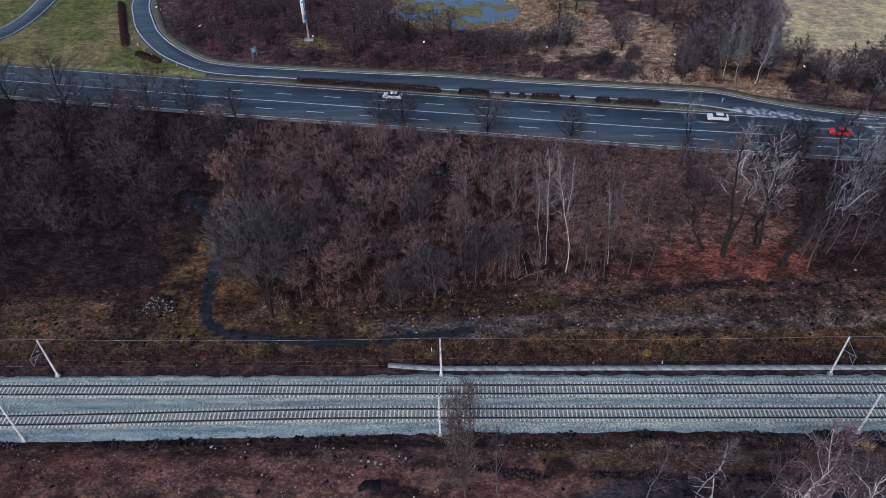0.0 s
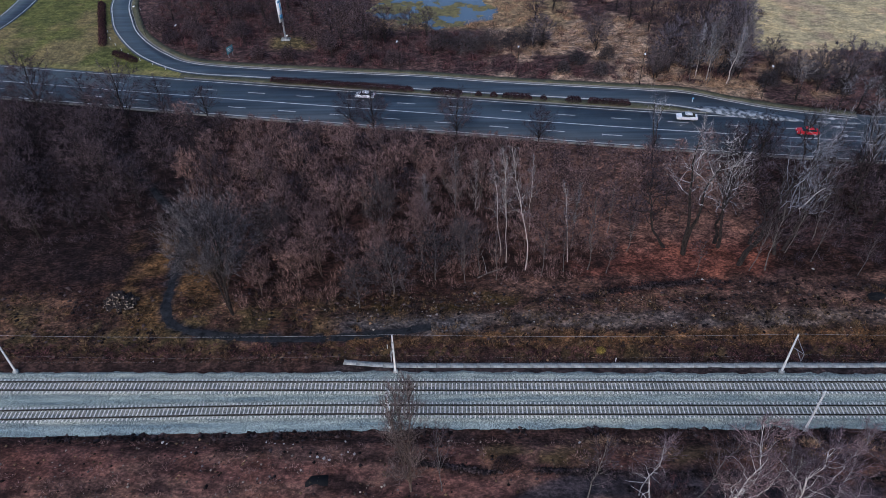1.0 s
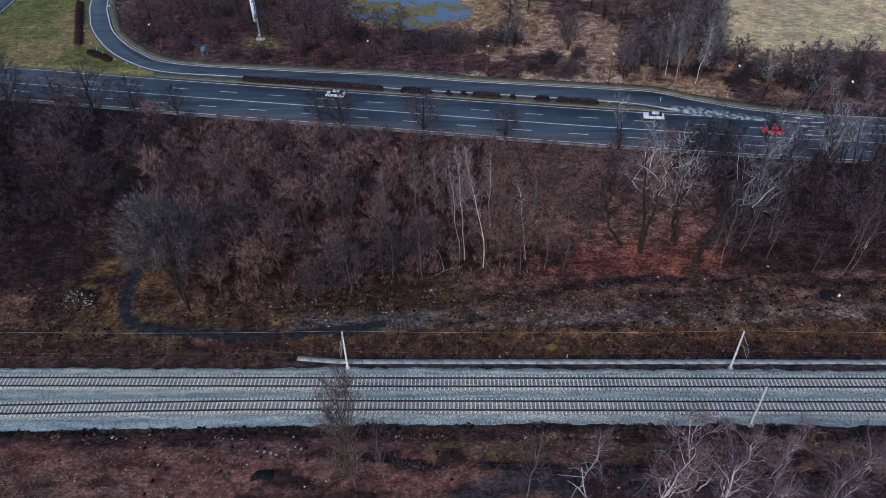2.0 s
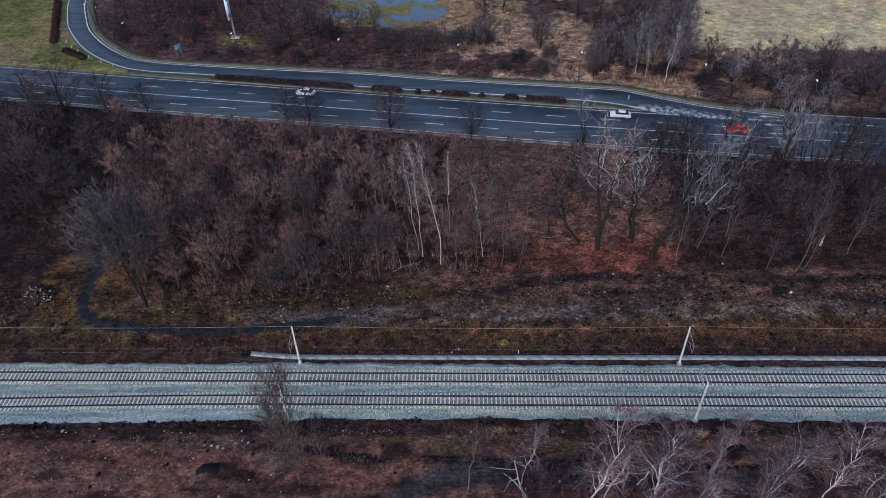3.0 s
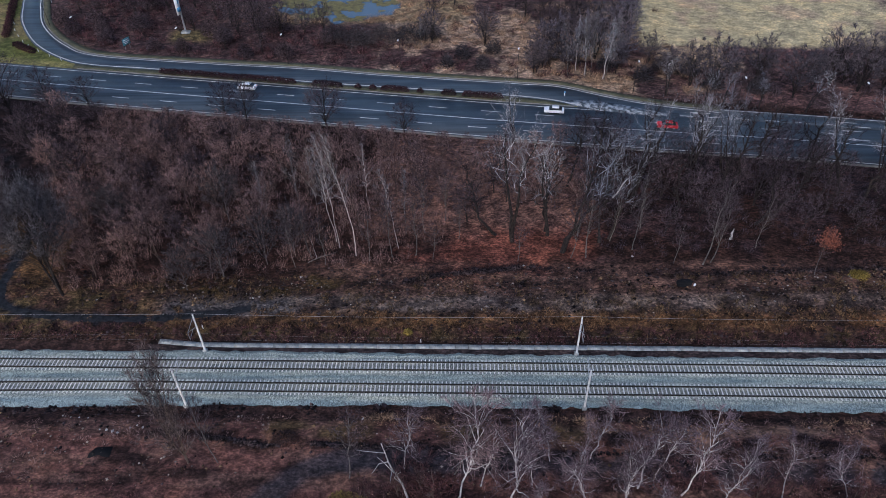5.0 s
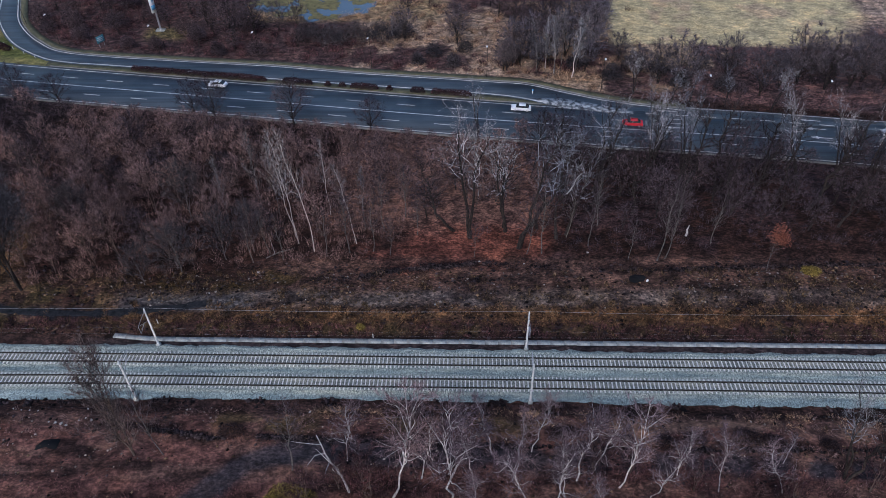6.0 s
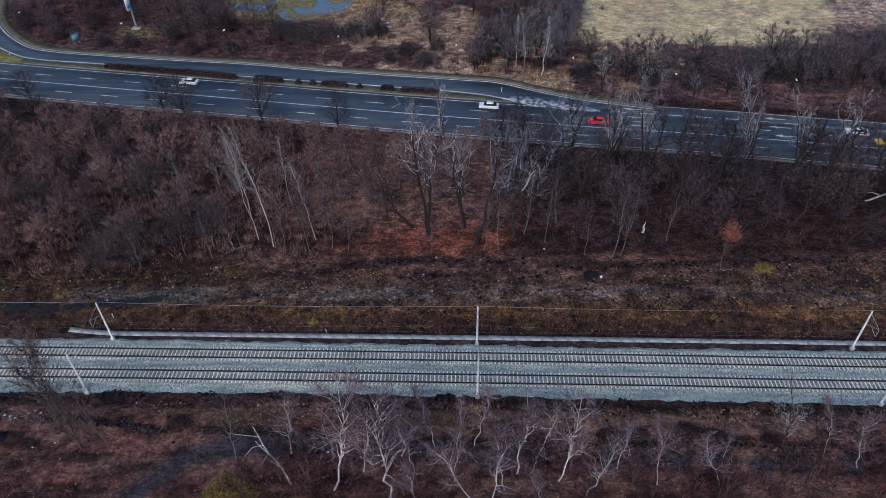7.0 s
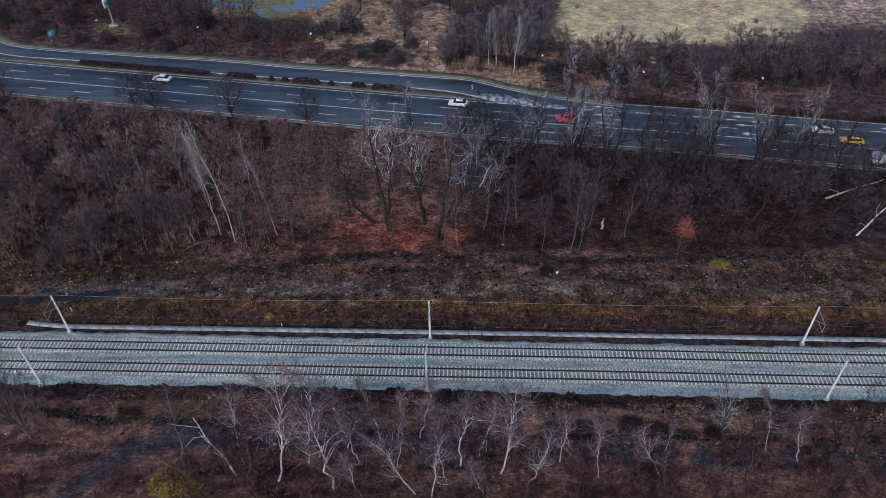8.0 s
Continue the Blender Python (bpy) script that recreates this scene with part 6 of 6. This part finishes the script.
for _x, _y, _s, _l in [(103.3, 15.3, 2.0, "yellow-green leafy bush at the wood edge"), (25.2, -26.1, 4.2, "yellow-green bush beside a dark track"), (30.6, 3.8, 0.8, "small green bush on the bank")]:
    shrub("leafy_bush", _l, "bush", "", M_T_YELLOW, _x, _y, (_s * 1.7, _s * 1.2, 1.1), int(900 * _s), 0.028, 0.3)
# young tree that kept its rust-coloured leaves
rust = stand(SLIM, 96.3, 15.5, 9.4, label="young tree with clumps of rust-orange leaves", wide=0.55)
_g = Geo()
_n = 900
_c = np.array([(0, 0, 7.8), (0.7, 0.2, 7.2), (-0.6, -0.3, 7.0), (0.2, 0.5, 6.3), (-0.3, 0.2, 8.6)])[rng.randint(0, 5, _n)]
_p = _c + rng.randn(_n, 3) * [0.55, 0.5, 0.45]
_d = unit(rng.randn(_n, 3)) * 0.17
spikes(_g, _p, _p + _d, 0.09)
leaves = part("leaves", _g, M_T_RUST, rust, "rust-orange withered leaves")
leaves.matrix_basis = Matrix.Diagonal((1 / 0.55, 1 / 0.55, 14 / 9.2, 1))

# ---- fallen and broken trees ----
def dead_trunk(label, p, q, r, limbs, skin=None):
    p, q = np.array(p, float), np.array(q, float)
    ob = thing("dead_tree", label, "dead tree", at=Matrix.Translation(p))
    g = Geo()
    u = np.linspace(0, 1, 8)
    pts = (q - p)[None] * u[:, None] + np.column_stack([0.25 * np.sin(u * 7), 0.2 * np.sin(u * 5 + 1), 0.3 * np.sin(u * 4)]) * (u * (1 - u) * 3)[:, None]
    rad = r * (1 - 0.7 * u)
    pipe(g, pts, rad, 8)
    part("trunk", smooth_mesh(g.mesh("trunk")), skin or M_B_PALE, ob)
    for k in range(limbs):
        g = Geo()
        a = pts[int(2 + k * 5 / max(limbs, 1)) % 8]
        d = unit(np.array([rng.randn(), rng.randn(), 0.6 + rng.rand()]))
        b = a + d * (1.2 + 1.6 * rng.rand())
        c = b + unit(d + 0.6 * rng.randn(3)) * (0.8 + rng.rand())
        tubes(g, [a, b], [b, c], [r * 0.35, r * 0.22], [r * 0.22, 0.015], 5)
        part("limb", g, M_B_PALE, ob)
    return ob


dead_trunk("pale fallen trunk lying slantwise among dark trees", (127.08, 34.08, 1.2), (138.16, 36.29, 4.5), 0.2, 4)
dead_trunk("leaning broken pale trunk at the wood edge", (128.05, 22.63, 1.6), (133.25, 24.81, 8.5), 0.2, 2)
dead_trunk("short pale broken stump standing in leaf litter", (85.16, 24.39, 1.2), (85.35, 24.48, 4.0), 0.25, 0)
host = stand(TALL, 62.8, 24.0, 15.3, lean=(0, 0.08), label="tall dark tree with a pale broken limb")
_g = Geo()
_u = np.linspace(0, 1, 7)
_pp = np.column_stack([63.62 + 1.71 * _u + 0.3 * np.sin(6 * _u) * (1 - _u), 23.67 + -1.77 * _u, 11.20 + 5.43 * _u + 0.4 * np.sin(3.14 * _u)])
pipe(_g, _pp, 0.13 * (1 - 0.6 * _u), 7)
_limb = part("broken_limb", smooth_mesh(_g.mesh("broken_limb")), M_B_PALE, host, "pale barkless broken limb")
_limb.matrix_basis = host.matrix_basis.inverted()
dead_trunk("thin pale log lying at the edge of the wood", (12.44, 19.46, 0.3), (17.44, 20.86, 1.6), 0.1, 1, M_B_GREY)
dead_trunk("bleached dead tree leaning over brown ground", (32.5, -24.3, 0.2), (30, -24.3, 12.6), 0.17, 6)

# ---- log pile ----
pile = thing("log_pile", "heap of cut logs with pale sawn ends", "log pile")
_g = Geo()
tubes(_g, [(0, -0.55, 0)], [(0, 0.55, 0)], 0.16, 0.15, 9)
_log = _g.mesh("log")
_g = Geo()
_ring = np.array([(0.155 * math.cos(a), -0.552, 0.155 * math.sin(a)) for a in np.arange(9) * 2 * math.pi / 9])
_g.add(np.vstack([_ring, [(0, -0.57, 0)]]), [(i, (i + 1) % 9, 9) for i in range(9)])
_end = _g.mesh("sawn_end")
for _k in range(170):
    _u, _v = np.clip(rng.randn(2), -1.8, 1.8) * [1.3, 0.85]
    _hh = max(0.12, 2.5 * math.exp(-(_u / 1.9) ** 2 - (_v / 1.1) ** 2) * rng.rand() ** 0.4)
    _ob = part("log", _log, M_B_DARK, pile)
    _ob.matrix_basis = pose(-46.0 + _u, 14.2 + _v, float(ground_z(-46.0 + _u, 14.2 + _v)) + _hh, 20 * rng.randn(), 0, 40 * rng.randn()) @ Matrix.Scale(0.8 + 0.5 * rng.rand(), 4)
    part("sawn_end", _end, M_LOG_END, _ob, "pale sawn log end" if _k == 0 else "")

# ---- signs, lamps and posts ----
pylon = thing("pylon_sign", "tall pole sign with a white and blue board", "pole sign", at=pose(-37.4, 113.6, -0.1, 0, 0, 0))
_g = Geo()
tubes(_g, [(0, 0, 0), (0, 0, 6)], [(0, 0, 6), (0, 0, 11.2)], [0.26, 0.22], [0.22, 0.18], 10)
part("pole", smooth_mesh(_g.mesh("pole")), M_STEEL, pylon, "grey steel pole")
_g = Geo()
rounded(_g, (-0.5, 0, 5.2), (1.5, 0.4, 5.9), 0.05)
_board = part("board", _g, M_WHITE, pylon, "white sign board")
for _x, _z, _w, _hh in ((-0.3, 8.2, 0.5, 2.0), (-0.55, 10.3, 1.2, 0.55), (-0.5, 6.0, 1.3, 1.2)):
    _g = Geo()
    box(_g, (_x, -0.205, _z), (_w, 0.03, _hh))
    part("emblem", _g, M_BLUE, _board, "plain blue shape on the board")
for _m in (_board,):
    _m.matrix_basis = pose(0, 0, 0, 0, 0, 66)
_g = Geo()
rounded(_g, (0, 0, -0.5), (2.4, 1.7, 0.75), 0.06)
part("footing", _g, M_CONCRETE, pylon, "pale concrete footing")

board_sign = thing("road_sign", "teal rectangular road sign on two posts", "road sign", at=pose(-49.8, 103.7, -0.5, 0, 0, 66))
for _s in (-0.8, 0.8):
    _g = Geo()
    tubes(_g, [(_s, 0.06, -0.3)], [(_s, 0.06, 3.2)], 0.05, 0.05, 8)
    part("post", _g, M_STEEL, board_sign)
_g = Geo()
rounded(_g, (0, 0, 1.5), (2.5, 0.06, 1.8), 0.02, 1)
_p = part("panel", _g, M_TEAL, board_sign)
for _z, _w in ((2.75, 1.7), (2.3, 2.0), (1.9, 1.4)):
    _g = Geo()
    box(_g, (0, -0.04, _z), (_w, 0.012, 0.16))
    part("bar", _g, M_WHITE, _p)


def street_lamp():
    ob = thing("street_lamp", "slim dark street lamp with a pale head by the road", "street lamp", "street lamps")
    g = Geo()
    tubes(g, [(0, 0, -0.3), (0, 0, 1.2)], [(0, 0, 1.2), (0, 0, 8.4)], [0.11, 0.075], [0.09, 0.045], 8)
    part("pole", smooth_mesh(g.mesh("pole")), M_B_DARK, ob)
    g = Geo()
    tubes(g, [(0, 0, 8.35), (0, -0.5, 8.62)], [(0, -0.5, 8.62), (0, -1.1, 8.68)], 0.04, 0.035, 6)
    part("arm", g, M_B_DARK, ob)
    g = Geo()
    rounded(g, (0, -1.35, 8.6), (0.36, 0.85, 0.17), 0.06)
    part("head", g, M_LAMP, ob, "pale lamp head")
    return ob


_lamp = street_lamp()
for _k, (_x, _y) in enumerate([(78.4, 78.9), (51.9, 85.5), (23.5, 90.2), (-5.2, 93.8), (-61.9, 104.9), (-76.9, 117.3), (99.7, 71.1), (124.4, 68.5), (-32.3, 97.9)]):
    _m = pose(_x, _y, -0.05, 0, 0, -8)
    if _k:
        copy_thing(_lamp, _m)
    else:
        _lamp.matrix_basis = _m

_g = Geo()
tubes(_g, [(0, 0, -0.2)], [(0, 0, 0.9)], 0.07, 0.06, 6)
_g.add([(0.06 * math.cos(a), 0.06 * math.sin(a), 0.9) for a in np.arange(6) * math.pi / 3] + [(0, 0, 0.96)], [(i, (i + 1) % 6, 6) for i in range(6)])
_post = _g.mesh("marker_post")
for _x, _y in [(-88.3, 119.5), (-86, 115.1), (-83.1, 111.3), (-80.2, 107.8), (-77.3, 105.1), (-73.2, 102), (-69, 99.3), (-64.9, 96.9), (-87.1, 143.4), (-84.5, 134.9)]:
    _ob = tagged(part("marker_post", _post, M_WHITE), "short white marker post at the bend", "marker post", "marker posts at the bend")
    _ob.matrix_basis = pose(_x, _y, -0.3)


# ---- vehicles ----
def car_mesh(profile, width, tuck, name):
    """A body swept over a side profile (x, z), narrowed towards its top by tuck."""
    bm = bmesh.new()
    zmin, zmax = min(p[1] for p in profile), max(p[1] for p in profile)
    half = [width / 2 * (1 - tuck * max(0.0, (z - zmin) / (zmax - zmin) - 0.45)) for x, z in profile]
    a = [bm.verts.new((x, -w, z)) for (x, z), w in zip(profile, half)]
    b = [bm.verts.new((x, w, z)) for (x, z), w in zip(profile, half)]
    n = len(profile)
    bm.faces.new(a[::-1])
    bm.faces.new(b)
    for i in range(n):
        bm.faces.new((a[i], a[(i + 1) % n], b[(i + 1) % n], b[i]))
    bmesh.ops.recalc_face_normals(bm, faces=bm.faces[:])
    bmesh.ops.bevel(bm, geom=[e for e in bm.edges if len(e.link_faces) == 2 and e.calc_face_angle(0) > 0.6], offset=0.06, segments=2, affect="EDGES")
    me = bpy.data.meshes.new(name)
    bm.to_mesh(me)
    bm.free()
    return me


def vehicle(kind, label, paint, x, y, heading):
    ob = thing(kind, label, "car" if kind == "car" else "van", "vehicles on the main road", at=pose(x, y, ROAD_TOP + 0.012, 0, 0, heading))
    if kind == "car":
        body = [(-2.2, 0.3), (-2.25, 0.62), (-2.1, 0.86), (-1.15, 0.98), (1.45, 1.0), (2.15, 0.92), (2.22, 0.35)]
        cabin = [(-1.2, 0.95), (-0.5, 1.42), (1.0, 1.44), (1.75, 0.98)]
        ln, w, ax = 4.4, 1.8, 1.35
    else:
        body = [(-2.5, 0.35), (-2.55, 0.8), (-2.35, 1.1), (-1.75, 1.25), (-1.2, 2.0), (-0.9, 2.12), (2.4, 2.15), (2.5, 1.95), (2.5, 0.4)]
        cabin = [(-1.82, 1.27), (-1.28, 1.95), (-0.55, 1.95), (-0.45, 1.27)]
        ln, w, ax = 5.0, 1.95, 1.6
    shell = part("body", car_mesh(body, w, 0.1, "body"), paint, ob)
    if kind == "car":
        part("cabin_glass", car_mesh(cabin, w * 0.93, 0.35, "cabin_glass"), M_GLASS, ob, "dark car windows")
        g = Geo()
        rounded(g, (0.25, 0, 1.38), (1.55, w * 0.74, 0.09), 0.03)
        part("roof", g, paint, ob)
    else:
        part("cabin_glass", car_mesh(cabin, w + 0.02, 0.1, "cabin_glass"), M_GLASS, ob, "dark cab windows")
    for sx in (-ax, ax):
        for sy in (-1, 1):
            g = Geo()
            tubes(g, [(sx, sy * (w / 2 - 0.2), 0.32)], [(sx, sy * (w / 2 + 0.015), 0.32)], 0.32, 0.32, 16)
            wheel = part("wheel", g, M_TYRE, ob)
            g = Geo()
            c = [(sx + 0.2 * math.cos(a), sy * (w / 2 + 0.018), 0.32 + 0.2 * math.sin(a)) for a in np.arange(12) * math.pi / 6]
            g.add(c + [(sx, sy * (w / 2 - 0.02), 0.32)], [(i, (i + 1) % 12, 12) for i in range(12)])
            part("rim", g, M_STEEL, wheel)
    for sy in (-1, 1):
        g = Geo()
        rounded(g, (-ln / 2 + 0.06, sy * w * 0.34, 0.62), (0.16, 0.36, 0.16), 0.03, 1)
        part("headlight", g, M_LAMP, shell, "clear headlight")
        g = Geo()
        rounded(g, (ln / 2 - 0.05, sy * w * 0.36, 0.68), (0.12, 0.3, 0.16), 0.03, 1)
        part("tail_light", g, M_RED, shell, "red tail light")
    return ob


def on_road(x):
    return math.degrees(math.atan(float(mid(x + 2) - mid(x - 2)) / 4))


vehicle("car", "white saloon car driving on the main road", M_WHITE, 59.3, float(mid(59.3)) + 5.08, on_road(59.3))
vehicle("car", "white hatchback on the far lane of the main road", M_WHITE, -12.6, float(mid(-12.6)) + 5.08, on_road(-12.6))
vehicle("car", "bright red small car on the main road", M_RED, 83.0, float(mid(83)) + 1.79, on_road(83))
vehicle("car", "white car on the added lane of the main road", M_WHITE, 136.7, float(mid(136.7)) + 5.08, on_road(136.7))
vehicle("car", "yellow estate car on the main road", M_YELLOW, 141.1, float(mid(141.1)) + 1.6, on_road(141))
vehicle("van", "white delivery van on the near lane of the main road", M_WHITE, 144.5, float(mid(144.5)) - 5.26, on_road(144.5) + 180)

# ---- litter and small things ----
def stone(name, label, category, group, material, x, y, s, dz=0.0):
    bm = bmesh.new()
    bmesh.ops.create_icosphere(bm, subdivisions=2, radius=1)
    sd = rng.rand() * 50
    for v in bm.verts:
        v.co *= 0.75 + 0.5 * noise.noise(v.co * 1.3 + Vector((sd, 0, 0)))
        v.co.x, v.co.y, v.co.z = v.co.x * s[0] / 2, v.co.y * s[1] / 2, v.co.z * s[2] / 2
    me = bpy.data.meshes.new(name)
    bm.to_mesh(me)
    bm.free()
    ob = tagged(part(name, me, material), label, category, group)
    ob.matrix_basis = pose(x, y, float(ground_z(x, y)) + s[2] * 0.28 + dz, 0, 0, rng.rand() * 360)
    return ob


M_RUBBLE = worn("pale_rubble", (0.25, 0.24, 0.23), (0.5, 0.49, 0.47), 3, 12, 0.9)
for _x, _y, _s in [(-30.6, -12.4, 0.6), (-30, -12.6, 0.4), (-9.2, -14.8, 0.55), (-8.3, -15, 0.7), (-7.6, -15.2, 0.5), (-10.2, -14.7, 0.35), (-5.9, -12.1, 0.4), (-16.6, -12.2, 0.35), (-15.4, -12.4, 0.3), (-14.2, -12.4, 0.35), (-12.9, -12.5, 0.3), (25.4, -12.1, 0.5), (-5.3, -14, 0.4), (-4.4, -14.3, 0.5), (-6.1, -14.4, 0.4), (-26.3, -13.9, 0.3), (12, 15.9, 0.8), (49.3, 18.4, 0.6), (67.8, 20.3, 0.6), (35, 14, 0.4), (-3.6, 11.5, 0.4), (3.5, 12, 0.35), (4.8, 11, 0.5), (28.1, 11.3, 0.35), (-36.7, 1.9, 0.3), (91.2, 13, 0.4), (59.8, 12.6, 0.35), (-12.2, 12.6, 0.4), (-20.8, 10.4, 0.4), (15.7, 13.5, 0.35), (42.1, 8.5, 0.4), (56.8, 17.7, 0.4), (21.1, 9.4, 0.35)]:
    stone("rubble", "pale lump of rubble on bare ground", "rubble", "scattered rubble", M_RUBBLE, _x, _y, (_s * 0.95, _s * 0.75, _s * 0.5))
sheet = stone("dumped_sheet", "crumpled black plastic sheet dumped on the bank", "rubbish", "", M_BLACK, 74.7, 13.3, (3.6, 1.9, 1.1), 0.15)
sheet.matrix_basis = pose(74.7, 13.3, sheet.matrix_basis.translation.z, 0, 0, 4)
stone("white_bag", "small white rubbish bag beside a black sheet", "rubbish", "", M_WHITE, 76.5, 13.2, (0.6, 0.5, 0.7))
_g = Geo()
rounded(_g, (0, 0, -0.2), (3.0, 1.7, 0.32), 0.05)
cover_slab = tagged(part("pit_cover", _g, M_BLACK), "dark rectangular pit cover in brown earth", "pit cover")
cover_slab.matrix_basis = pose(-8.8, -18.2, float(ground_z(-8.8, -18.2)) - 0.06, 0, 0, 4)
for _x, _y in [(32.7, 2.4), (-1.5, 4.3)]:
    _ob = tagged(part("line_marker", _post, M_WHITE), "short white marker post beside the trough", "marker post", "markers by the line")
    _ob.matrix_basis = pose(_x, _y, float(ground_z(_x, _y)))
# bollard with a blue plate on the nose of the slip road
bollard = thing("traffic_bollard", "small white bollard with a blue plate at the road nose", "bollard", at=pose(62.4, 77.5, 0.1))
_g = Geo()
tubes(_g, [(0, 0, 0)], [(0, 0, 1.1)], 0.09, 0.08, 8)
part("post", _g, M_WHITE, bollard)
_g = Geo()
rounded(_g, (0, -0.1, 0.7), (0.45, 0.05, 0.45), 0.02, 1)
part("plate", _g, M_BLUE, bollard, "blue plate")
